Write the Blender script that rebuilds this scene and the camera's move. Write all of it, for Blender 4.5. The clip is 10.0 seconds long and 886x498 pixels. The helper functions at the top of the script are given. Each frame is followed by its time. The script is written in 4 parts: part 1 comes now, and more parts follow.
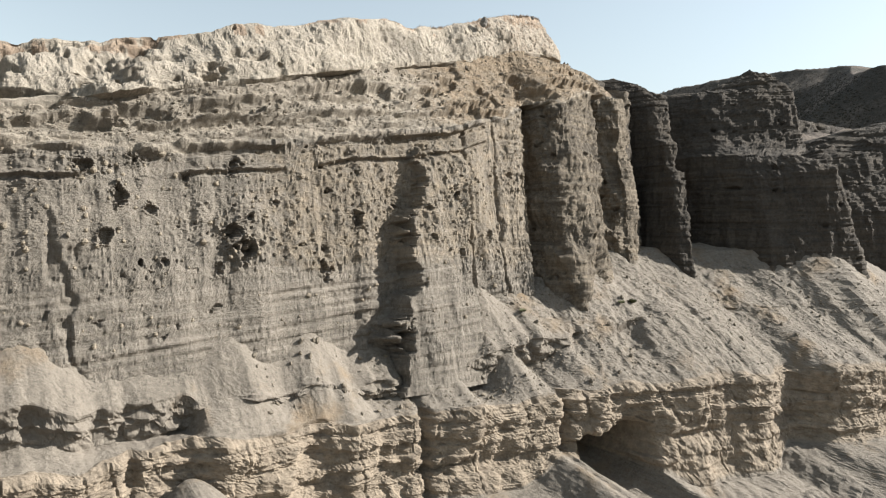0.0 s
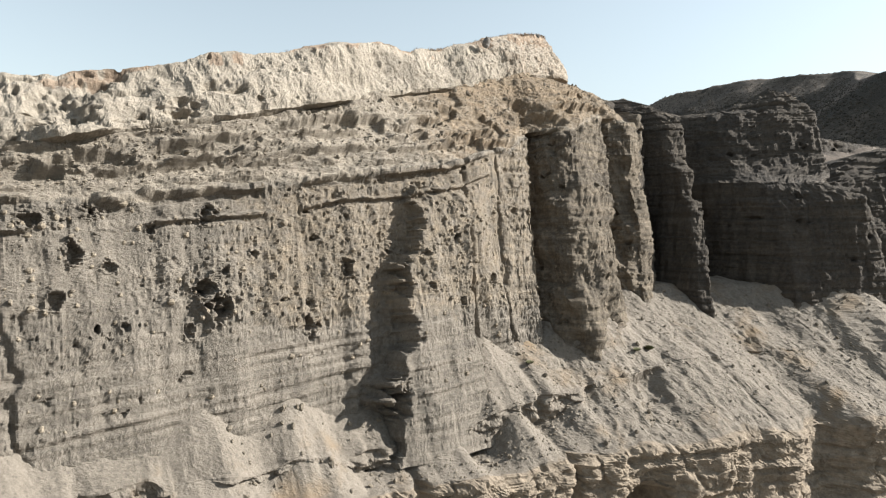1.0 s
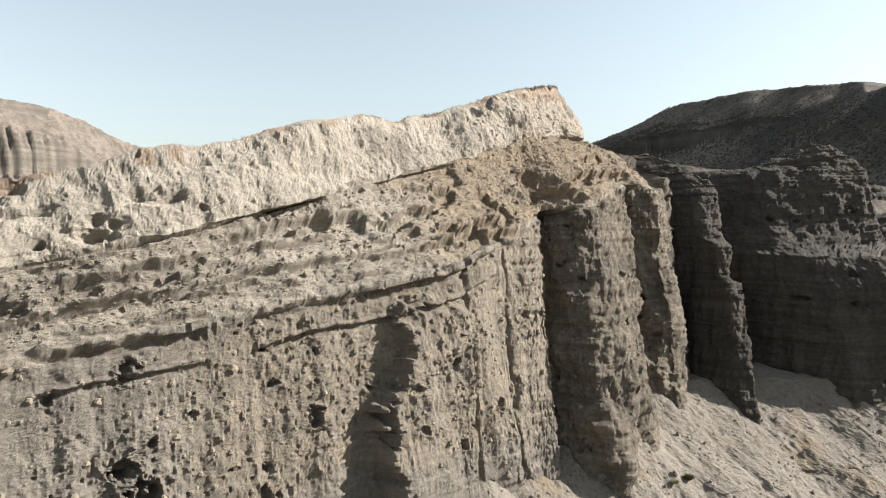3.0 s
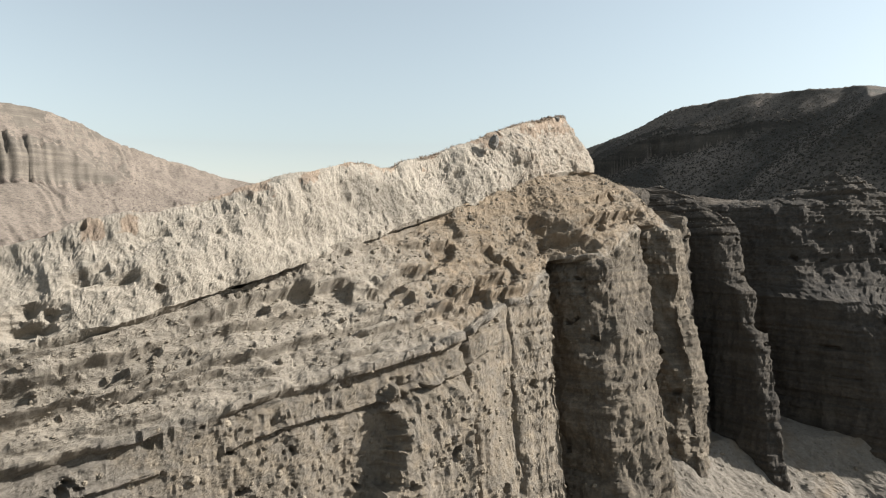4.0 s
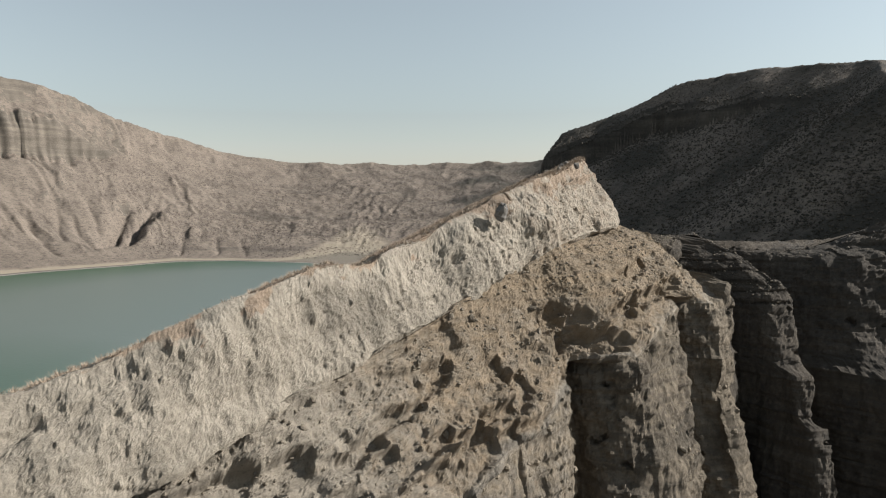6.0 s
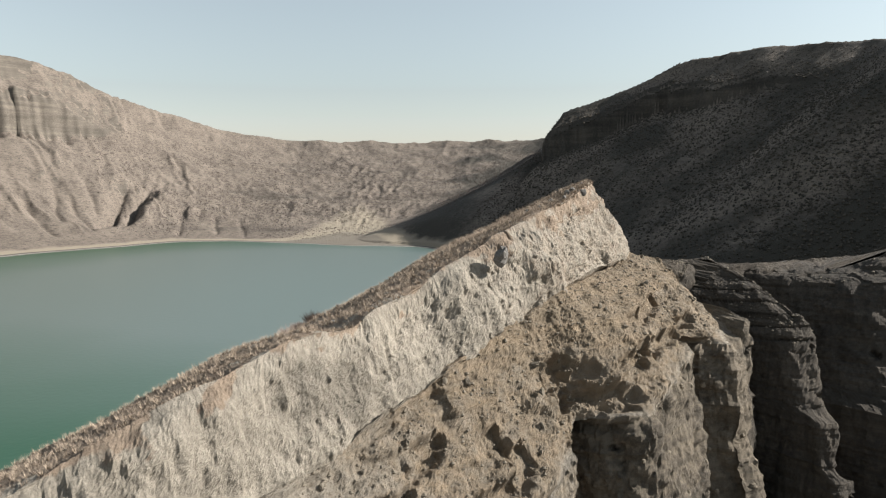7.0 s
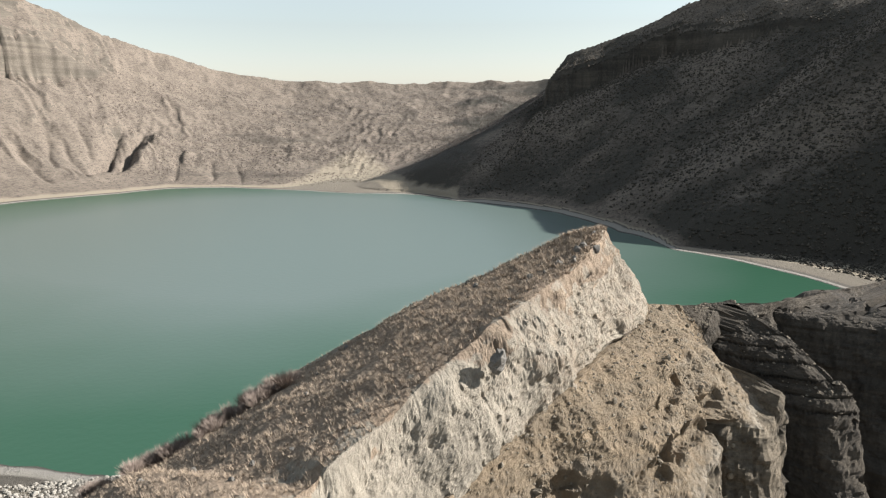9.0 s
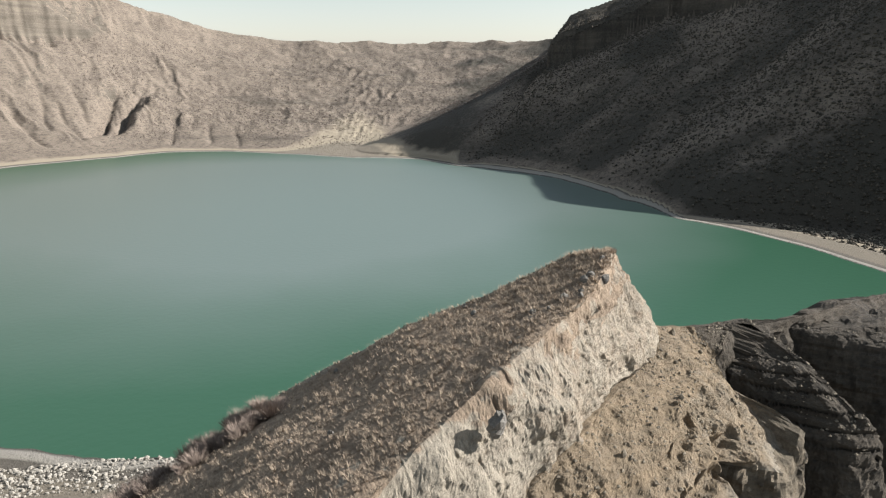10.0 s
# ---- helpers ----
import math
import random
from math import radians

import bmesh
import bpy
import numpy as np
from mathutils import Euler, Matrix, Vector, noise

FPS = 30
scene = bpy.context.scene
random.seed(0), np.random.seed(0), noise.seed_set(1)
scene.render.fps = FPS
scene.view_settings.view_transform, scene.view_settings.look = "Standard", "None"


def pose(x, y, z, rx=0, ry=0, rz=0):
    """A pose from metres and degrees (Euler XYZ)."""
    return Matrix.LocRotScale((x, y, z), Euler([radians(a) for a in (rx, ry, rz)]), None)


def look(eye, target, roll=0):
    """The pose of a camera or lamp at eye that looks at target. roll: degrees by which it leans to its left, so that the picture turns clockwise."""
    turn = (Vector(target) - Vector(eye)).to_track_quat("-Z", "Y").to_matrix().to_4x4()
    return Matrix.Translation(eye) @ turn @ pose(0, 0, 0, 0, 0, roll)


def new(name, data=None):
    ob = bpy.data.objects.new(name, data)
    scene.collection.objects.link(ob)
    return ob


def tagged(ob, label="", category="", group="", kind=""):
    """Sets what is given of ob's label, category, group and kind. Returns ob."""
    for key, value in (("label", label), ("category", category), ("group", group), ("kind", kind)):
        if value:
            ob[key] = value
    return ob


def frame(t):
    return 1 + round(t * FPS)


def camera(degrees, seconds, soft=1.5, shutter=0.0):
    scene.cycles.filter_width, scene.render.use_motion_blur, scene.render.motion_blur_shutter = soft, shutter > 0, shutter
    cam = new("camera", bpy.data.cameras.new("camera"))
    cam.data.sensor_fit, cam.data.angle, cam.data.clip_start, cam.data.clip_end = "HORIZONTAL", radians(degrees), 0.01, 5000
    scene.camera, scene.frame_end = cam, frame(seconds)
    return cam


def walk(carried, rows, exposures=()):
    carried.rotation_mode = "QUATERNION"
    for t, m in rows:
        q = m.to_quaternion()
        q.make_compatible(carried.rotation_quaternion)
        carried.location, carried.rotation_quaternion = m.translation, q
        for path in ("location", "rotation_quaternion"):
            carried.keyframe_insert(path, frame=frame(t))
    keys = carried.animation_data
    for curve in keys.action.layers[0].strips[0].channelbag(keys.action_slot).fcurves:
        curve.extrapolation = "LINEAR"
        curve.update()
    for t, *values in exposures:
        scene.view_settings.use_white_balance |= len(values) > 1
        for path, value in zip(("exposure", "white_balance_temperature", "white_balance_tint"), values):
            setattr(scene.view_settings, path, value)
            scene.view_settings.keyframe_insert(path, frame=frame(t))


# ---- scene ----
cam = camera(65.3, 10.0, 1.15)
METRES, EYE, TILT, LEAN, TURN = 80.0, 42.0, -2.0, 0.0, 0.0
ROWS = [
    (0.0, 0.0, 0.0, 0.0, 0.0, 0.0, 0.0),
    (0.5, 0.0003, 0.0442, 0.0274, 0.0, 0.1, 0.03),
    (1.0, 0.0015, 0.0912, 0.0583, 0.03, 0.24, 0.07),
    (1.5, 0.0026, 0.1341, 0.0886, 0.03, 0.35, 0.11),
    (2.0, 0.0046, 0.1797, 0.1228, 0.1, 0.5, 0.17),
    (3.5, 0.0083, 0.3071, 0.2213, 0.12, 0.69, 0.24),
    (4.0, 0.0091, 0.3526, 0.2556, 0.1, 0.7, 0.26),
    (4.5, 0.0099, 0.3944, 0.2873, 0.1, 0.55, 0.27),
    (5.0, 0.0107, 0.4392, 0.321, 0.11, 0.01, 0.3),
    (5.5, 0.012, 0.4794, 0.3516, 0.11, -0.69, 0.3),
    (6.0, 0.0145, 0.5211, 0.3855, 0.11, -1.81, 0.3),
    (7.5, 0.0248, 0.6257, 0.479, 0.16, -4.79, 0.2),
    (8.0, 0.0282, 0.6586, 0.509, 0.17, -6.02, 0.2),
    (8.5, 0.0311, 0.6888, 0.5346, 0.2, -7.32, 0.15),
    (9.0, 0.0336, 0.7218, 0.5622, 0.22, -8.81, 0.13),
    (9.5, 0.0358, 0.7533, 0.5871, 0.24, -10.36, 0.11),
    (10.0, 0.038, 0.7869, 0.6136, 0.26, -12.06, 0.08),
]
walk(cam, [(t, pose(0, 0, EYE, TILT, LEAN, TURN) @ pose(METRES * x, METRES * y, METRES * z, 90 + pitch, roll, yaw)) for t, x, y, z, yaw, pitch, roll in ROWS],
     exposures=[(0.0, 1.4, 6380, 10), (2.0, 1.54, 6380, 10), (4.0, 1.28, 6380, 10), (5.0, 0.99, 6380, 10), (6.0, 0.87, 6380, 10), (7.5, 1.24, 6380, 10), (8.5, 1.35, 6380, 10), (10.0, 1.3, 6380, 10)])

# ---- light ----
SUN_AZ, SUN_EL = radians(86), radians(31)      # clockwise from the +y axis, above the horizon
world = bpy.data.worlds.new("world")
scene.world = world
world.use_nodes = True
wn = world.node_tree.nodes
sky = wn.new("ShaderNodeTexSky")
sky.sky_type = "NISHITA"
sky.sun_disc = False
sky.sun_elevation, sky.sun_rotation = SUN_EL, SUN_AZ
sky.altitude, sky.air_density, sky.dust_density, sky.ozone_density = 300, 1.5, 0.6, 3.0
wn["Background"].inputs["Strength"].default_value = 0.065
pale = wn.new("ShaderNodeHueSaturation")          # hazy, washed-out sky
pale.inputs["Saturation"].default_value = 0.46
pale.inputs["Hue"].default_value = 0.482
world.node_tree.links.new(sky.outputs["Color"], pale.inputs["Color"])
world.node_tree.links.new(pale.outputs["Color"], wn["Background"].inputs["Color"])
sun = new("sun", bpy.data.lights.new("sun", "SUN"))
sun.data.energy, sun.data.angle, sun.data.color = 5.0, radians(0.6), (1.0, 0.955, 0.89)
toward = Vector((math.sin(SUN_AZ) * math.cos(SUN_EL), math.cos(SUN_AZ) * math.cos(SUN_EL), math.sin(SUN_EL)))
sun.matrix_world = look(toward * 300, (0, 0, 0))


# ---- noise on arrays ----
def hashed(i, j, k, seed):
    h = (i.astype(np.int64) * 374761393 + j.astype(np.int64) * 668265263 + k.astype(np.int64) * 2147483647 + seed * 144665) & 0xFFFFFFFF
    h = ((h ^ (h >> 13)) * 1274126177) & 0xFFFFFFFF
    h = ((h ^ (h >> 16)) * 2246822519) & 0xFFFFFFFF
    return ((h ^ (h >> 15)) & 0xFFFFFF) / float(0xFFFFFF)


def grain(x, y, z=0.0, seed=0):
    """Smooth value noise, -1 to 1."""
    x, y, z = np.broadcast_arrays(np.asarray(x, float), np.asarray(y, float), np.asarray(z, float))
    i, j, k = np.floor(x), np.floor(y), np.floor(z)
    a, b, c = x - i, y - j, z - k
    a, b, c = (t * t * t * (t * (t * 6 - 15) + 10) for t in (a, b, c))
    out = 0.0
    for di in (0, 1):
        for dj in (0, 1):
            for dk in (0, 1):
                w = (a if di else 1 - a) * (b if dj else 1 - b) * (c if dk else 1 - c)
                out = out + w * hashed(i + di, j + dj, k + dk, seed)
    return out * 2 - 1


def fbm(x, y, z=0.0, octaves=4, seed=0, gain=0.5):
    total, size, f = 0.0, 1.0, 1.0
    for o in range(octaves):
        total = total + size * grain(x * f + 13.7 * o, y * f - 7.1 * o, np.asarray(z) * f + 3.3 * o, seed + o)
        size, f = size * gain, f * 2.03
    return total


def ridged(x, y, z=0.0, octaves=3, seed=0):
    total, size, f = 0.0, 1.0, 1.0
    for o in range(octaves):
        total = total + size * (1 - 2 * np.abs(grain(x * f, y * f, np.asarray(z) * f, seed + o)))
        size, f = size * 0.5, f * 2.1
    return total


def cells(x, y, seed=0):
    """Distance to the nearest of scattered points, and that point's own random number."""
    i, j = np.floor(x), np.floor(y)
    best, own = np.full(np.shape(x), 9.0), np.zeros(np.shape(x))
    for di in (-1, 0, 1):
        for dj in (-1, 0, 1):
            px = i + di + hashed(i + di, j + dj, i * 0, seed)
            py = j + dj + hashed(i + di, j + dj, i * 0 + 1, seed)
            d = np.hypot(px - x, py - y)
            r = hashed(i + di, j + dj, i * 0 + 2, seed)
            own = np.where(d < best, r, own)
            best = np.minimum(best, d)
    return best, own


def smooth(a, b, x):
    t = np.clip((np.asarray(x, float) - a) / (b - a), 0, 1)
    return t * t * (3 - 2 * t)


def bump_at(x, centre, width):
    return np.exp(-((np.asarray(x, float) - centre) / width) ** 2)


def knots(x, xs, ys):
    """Smooth curve through knots (linear, then softened)."""
    x = np.asarray(x, float)
    w = 0.06 * (xs[-1] - xs[0]) / max(1, len(xs) - 1) * 3
    return sum(np.interp(x + o * w, xs, ys) for o in (-1, -0.5, 0, 0.5, 1)) / 5


# ---- meshes from grids ----
def grid_object(name, points, material, parent=None, around=False, which=None, cover=None, flat=False):
    """One mesh from an array of rows x columns x 3; which: the number of the material at each point."""
    n, m = points.shape[:2]
    me = bpy.data.meshes.new(name)
    idx = np.arange(n * m).reshape(n, m)
    if around:
        idx = np.concatenate([idx, idx[:, :1]], axis=1)
    quads = np.stack([idx[:-1, :-1], idx[:-1, 1:], idx[1:, 1:], idx[1:, :-1]], axis=-1).reshape(-1, 4)
    me.vertices.add(n * m)
    me.vertices.foreach_set("co", points.astype(np.float32).ravel())
    me.loops.add(quads.size)
    me.loops.foreach_set("vertex_index", quads.astype(np.int32).ravel())
    me.polygons.add(len(quads))
    me.polygons.foreach_set("loop_start", np.arange(0, quads.size, 4, dtype=np.int32))
    me.polygons.foreach_set("loop_total", np.full(len(quads), 4, np.int32))
    me.polygons.foreach_set("use_smooth", np.full(len(quads), not flat, bool))
    me.update(calc_edges=True)
    for one in material if isinstance(material, tuple) else (material,):
        me.materials.append(one)
    if which is not None:
        me.polygons.foreach_set("material_index", which[:-1, :-1].astype(np.int32).ravel())
    if cover is not None:
        me.attributes.new("cover", "FLOAT", "POINT").data.foreach_set("value", cover.astype(np.float32).ravel())
    ob = new(name, me)
    ob.parent = parent
    return ob


def soup_object(name, verts, tris, material, parent=None, flat=False):
    me = bpy.data.meshes.new(name)
    me.vertices.add(len(verts))
    me.vertices.foreach_set("co", np.asarray(verts, np.float32).ravel())
    tris = np.asarray(tris, np.int32)
    me.loops.add(tris.size)
    me.loops.foreach_set("vertex_index", tris.ravel())
    me.polygons.add(len(tris))
    me.polygons.foreach_set("loop_start", np.arange(0, tris.size, 3, dtype=np.int32))
    me.polygons.foreach_set("loop_total", np.full(len(tris), 3, np.int32))
    me.polygons.foreach_set("use_smooth", np.full(len(tris), not flat, bool))
    me.update(calc_edges=True)
    me.materials.append(material)
    ob = new(name, me)
    ob.parent = parent
    return ob


def normals(p):
    a = np.gradient(p, axis=0)
    b = np.gradient(p, axis=1)
    n = np.cross(a, b)
    return n / np.maximum(np.linalg.norm(n, axis=2, keepdims=True), 1e-9)


def resample(rows, counts):
    """Rows of points (rows x columns x 3) filled in between, counts[i] steps from row i to i + 1."""
    out = []
    for i, c in enumerate(counts):
        for k in range(c):
            out.append(rows[i] + (rows[i + 1] - rows[i]) * (k / c))
    out.append(rows[-1])
    return np.array(out)


# ---- materials ----
def rock(name, light, dark, size=1.0, strata=0.0, bump=0.5, rough=0.93, speck=0.35, stain=None, over=None, bed=1.3, streak=0.0, drawn=(1.0, 1.0, 0.3)):
    """Weathered rock or earth: patches, grain, tilted beds, fine relief."""
    m = bpy.data.materials.new(name)
    m.use_nodes = True
    n, l = m.node_tree.nodes, m.node_tree.links
    b = n["Principled BSDF"]
    b.inputs["Roughness"].default_value = rough
    b.inputs["Specular IOR Level"].default_value = 0.2
    co = n.new("ShaderNodeTexCoord").outputs["Object"]

    def tex(scale, detail, rough_=0.6, squash=None):
        t = n.new("ShaderNodeTexNoise")
        t.inputs["Scale"].default_value, t.inputs["Detail"].default_value, t.inputs["Roughness"].default_value = scale, detail, rough_
        src = co
        if squash:
            mp = n.new("ShaderNodeMapping")
            mp.inputs["Scale"].default_value = squash
            mp.inputs["Rotation"].default_value = (radians(-3), radians(9), 0)
            l.new(co, mp.inputs["Vector"])
            src = mp.outputs["Vector"]
        l.new(src, t.inputs["Vector"])
        return t.outputs["Fac"]

    def ramp(src, lo, hi):
        r = n.new("ShaderNodeMapRange")
        r.inputs["From Min"].default_value, r.inputs["From Max"].default_value = lo, hi
        l.new(src, r.inputs["Value"])
        return r.outputs["Result"]

    def mix(fac, a, c, kind="MIX"):
        x = n.new("ShaderNodeMix")
        x.data_type, x.blend_type = "RGBA", kind
        if isinstance(fac, float):
            x.inputs["Factor"].default_value = fac
        else:
            l.new(fac, x.inputs["Factor"])
        for sock, v in ((x.inputs["A"], a), (x.inputs["B"], c)):
            if isinstance(v, tuple):
                sock.default_value = (*v, 1)
            else:
                l.new(v, sock)
        return x.outputs["Result"]

    col = mix(ramp(tex(0.16 / size, 6), 0.35, 0.65), dark, light)
    grey = sum(dark) / 3
    col = mix(ramp(tex(2.2 / size, 8, 0.7), 0.42, 0.75), col, tuple(min(1, 1.25 * c) for c in light))
    if stain:
        col = mix(ramp(tex(0.09 / size, 5, 0.65), 0.54, 0.66), col, stain)
    if over:
        at = n.new("ShaderNodeAttribute")
        at.attribute_name = "cover"
        soft_ = n.new("ShaderNodeMath")
        soft_.operation = "MULTIPLY_ADD"
        l.new(tex(1.1 / size, 8, 0.75), soft_.inputs[0])
        soft_.inputs[1].default_value = 0.9
        l.new(at.outputs["Fac"], soft_.inputs[2])
        second = mix(ramp(tex(0.9 / size, 7, 0.7), 0.38, 0.66), over[1], over[0])
        col = mix(ramp(soft_.outputs[0], 0.8, 1.1), col, second)
    if strata:
        bands = ramp(tex(1.0, 5, 0.65, (0.04 * bed, 0.04 * bed, bed)), 0.4, 0.62)
        col = mix(bands, mix(strata, col, (grey * 0.8, grey * 0.72, grey * 0.6)), col)
    if streak:                                           # washed-out marks, drawn out upright or along the slope
        col = mix(ramp(tex(2.1 / size, 7, 0.72, drawn), 0.5, 0.66), col, mix(streak, col, tuple(0.45 * c for c in dark)))
    spots = n.new("ShaderNodeTexVoronoi")
    spots.inputs["Scale"].default_value = 1.7 / size
    l.new(co, spots.inputs["Vector"])
    col = mix(ramp(spots.outputs["Distance"], 0.26, 0.12), col, mix(speck, col, tuple(0.5 * c for c in dark)))
    fine = n.new("ShaderNodeTexVoronoi")
    fine.inputs["Scale"].default_value = 6.5 / size
    l.new(co, fine.inputs["Vector"])
    col = mix(ramp(fine.outputs["Distance"], 0.30, 0.16), col, mix(0.55 * speck, col, tuple(0.55 * c for c in dark)))
    l.new(col, b.inputs["Base Color"])
    bm_ = n.new("ShaderNodeBump")
    bm_.inputs["Strength"].default_value, bm_.inputs["Distance"].default_value = bump, 0.34 * size
    l.new(tex(2.6 / size, 12, 0.8), bm_.inputs["Height"])
    l.new(bm_.outputs["Normal"], b.inputs["Normal"])
    return m


WALL = rock("tuff wall", (0.222, 0.195, 0.16), (0.136, 0.12, 0.099), 1.0, strata=0.4, bump=1.0, over=((0.3, 0.24, 0.166), (0.208, 0.165, 0.114)), streak=0.35)
DUSTY = rock("dusty stepped beds", (0.29, 0.253, 0.202), (0.186, 0.162, 0.13), 1.0, strata=0.3, bump=1.0, over=((0.283, 0.216, 0.146), (0.178, 0.137, 0.092)), streak=0.2)
# the pillars' own darker tuff, deepened further for their shaded flanks
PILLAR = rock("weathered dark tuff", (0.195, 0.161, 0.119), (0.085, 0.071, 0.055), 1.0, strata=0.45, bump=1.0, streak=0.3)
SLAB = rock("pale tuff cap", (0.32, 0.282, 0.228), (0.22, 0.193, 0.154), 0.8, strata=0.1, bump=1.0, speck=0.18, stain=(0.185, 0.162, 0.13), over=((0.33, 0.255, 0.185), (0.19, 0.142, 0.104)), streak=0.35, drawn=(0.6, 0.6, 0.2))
# fins and recess: the cliff's rock with their shade put into the colour
SHADED_FIN = rock("fin rock darkened for shade", (0.092, 0.077, 0.06), (0.045, 0.04, 0.035), 1.0, strata=0.5, bump=1.0, streak=0.3)
TALUS = rock("dusty talus", (0.19, 0.166, 0.136), (0.13, 0.114, 0.093), 1.0, bump=0.8, speck=0.4, stain=(0.19, 0.144, 0.096), over=((0.29, 0.238, 0.178), (0.168, 0.139, 0.106)))

SHORE_COLOURS = ((0.0, (0.08, 0.074, 0.064)), (1.2, (0.28, 0.262, 0.234)), (4.0, (0.265, 0.245, 0.213)), (5.0, (0.1, 0.09, 0.076)), (9.0, (0.115, 0.102, 0.086)), (12.0, (0.275, 0.235, 0.178)), (40.0, (0.255, 0.214, 0.16)))
BEDS = rock("far banded ash cliff", (0.092, 0.078, 0.063), (0.044, 0.039, 0.034), 5.0, strata=0.6, bump=1.0, bed=0.16)
BADLAND = rock("pale badland beds", (0.16, 0.136, 0.11), (0.09, 0.077, 0.063), 4.0, strata=0.5, bump=1.0, bed=0.2)
HILL = rock("dry crater slope", (0.185, 0.153, 0.124), (0.115, 0.095, 0.078), 5.0, bump=1.0, speck=0.6, streak=0.8, drawn=(0.4, 0.4, 1.3))
hn, hl = HILL.node_tree.nodes, HILL.node_tree.links
h_at = hn.new("ShaderNodeAttribute")
h_at.attribute_name = "cover"                    # metres from the water's edge
h_ramp = hn.new("ShaderNodeValToRGB")
h_map = hn.new("ShaderNodeMapRange")
h_map.inputs["From Max"].default_value = 40.0
hl.new(h_at.outputs["Fac"], h_map.inputs["Value"])
hl.new(h_map.outputs["Result"], h_ramp.inputs["Fac"])
while len(h_ramp.color_ramp.elements) < len(SHORE_COLOURS):
    h_ramp.color_ramp.elements.new(0.5)
for e_, (m_, c_) in zip(h_ramp.color_ramp.elements, SHORE_COLOURS):
    e_.position, e_.color = m_ / 40.0, (*c_, 1)
h_noise = hn.new("ShaderNodeTexNoise")
h_noise.inputs["Scale"].default_value, h_noise.inputs["Detail"].default_value = 0.05, 8
hl.new(hn.new("ShaderNodeTexCoord").outputs["Object"], h_noise.inputs["Vector"])
h_sum = hn.new("ShaderNodeMath")
h_sum.operation = "MULTIPLY_ADD"
hl.new(h_noise.outputs["Fac"], h_sum.inputs[0])
h_sum.inputs[1].default_value = 22.0
hl.new(h_at.outputs["Fac"], h_sum.inputs[2])
h_edge = hn.new("ShaderNodeMapRange")
h_edge.inputs["From Min"].default_value, h_edge.inputs["From Max"].default_value = 42.0, 34.0
hl.new(h_sum.outputs[0], h_edge.inputs["Value"])
h_mix = hn.new("ShaderNodeMix")
h_mix.data_type = "RGBA"
hl.new(h_edge.outputs["Result"], h_mix.inputs["Factor"])
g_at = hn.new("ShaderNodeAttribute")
g_at.attribute_name = "growth_shade"                   # scrub and dead grass on the soil, plus shade painted into the hill
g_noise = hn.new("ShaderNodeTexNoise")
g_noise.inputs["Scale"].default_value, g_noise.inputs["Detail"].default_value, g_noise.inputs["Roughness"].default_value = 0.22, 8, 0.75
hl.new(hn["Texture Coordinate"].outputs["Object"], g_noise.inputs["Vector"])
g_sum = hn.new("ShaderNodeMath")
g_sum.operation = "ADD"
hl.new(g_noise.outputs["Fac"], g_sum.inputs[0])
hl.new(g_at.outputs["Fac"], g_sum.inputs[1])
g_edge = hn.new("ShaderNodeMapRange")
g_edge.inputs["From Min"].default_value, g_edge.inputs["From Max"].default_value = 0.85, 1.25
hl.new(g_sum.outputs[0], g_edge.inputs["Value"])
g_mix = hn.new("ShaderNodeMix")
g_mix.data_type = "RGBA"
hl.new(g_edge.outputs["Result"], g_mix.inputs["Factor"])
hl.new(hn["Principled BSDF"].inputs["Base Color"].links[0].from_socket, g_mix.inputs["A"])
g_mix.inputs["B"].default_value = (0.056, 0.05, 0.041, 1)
hl.new(g_mix.outputs["Result"], h_mix.inputs["A"])
hl.new(h_ramp.outputs["Color"], h_mix.inputs["B"])
hl.new(h_mix.outputs["Result"], hn["Principled BSDF"].inputs["Base Color"])

WATER = bpy.data.materials.new("lake water")
WATER.use_nodes = True
wb = WATER.node_tree.nodes["Principled BSDF"]
wb.inputs["Base Color"].default_value = (0.046, 0.09, 0.062, 1)
wb.inputs["Roughness"].default_value = 0.33
wb.inputs["IOR"].default_value = 1.33
w_n, w_l = WATER.node_tree.nodes, WATER.node_tree.links
w_co = w_n.new("ShaderNodeTexCoord").outputs["Object"]
w_far = w_n.new("ShaderNodeVectorMath")                 # sky's reflection painted pale in the middle, water's green towards the shores
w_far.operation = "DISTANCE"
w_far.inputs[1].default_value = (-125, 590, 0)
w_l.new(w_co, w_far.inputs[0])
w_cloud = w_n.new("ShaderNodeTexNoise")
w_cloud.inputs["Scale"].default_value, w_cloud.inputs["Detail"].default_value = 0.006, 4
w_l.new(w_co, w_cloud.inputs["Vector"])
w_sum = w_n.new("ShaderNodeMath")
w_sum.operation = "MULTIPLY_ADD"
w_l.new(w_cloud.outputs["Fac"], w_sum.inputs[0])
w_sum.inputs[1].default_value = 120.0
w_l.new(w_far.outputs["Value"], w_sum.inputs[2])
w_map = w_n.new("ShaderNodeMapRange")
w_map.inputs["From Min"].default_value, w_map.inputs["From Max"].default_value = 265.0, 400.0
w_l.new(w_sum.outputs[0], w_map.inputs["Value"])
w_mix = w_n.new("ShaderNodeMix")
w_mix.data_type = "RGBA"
# A carries the reflected sky in its colour, B is the green water
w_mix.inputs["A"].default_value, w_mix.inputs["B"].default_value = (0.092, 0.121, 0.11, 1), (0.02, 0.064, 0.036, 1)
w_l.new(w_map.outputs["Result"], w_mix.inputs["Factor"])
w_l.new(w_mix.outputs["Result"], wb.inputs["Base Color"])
wt = WATER.node_tree.nodes.new("ShaderNodeTexNoise")
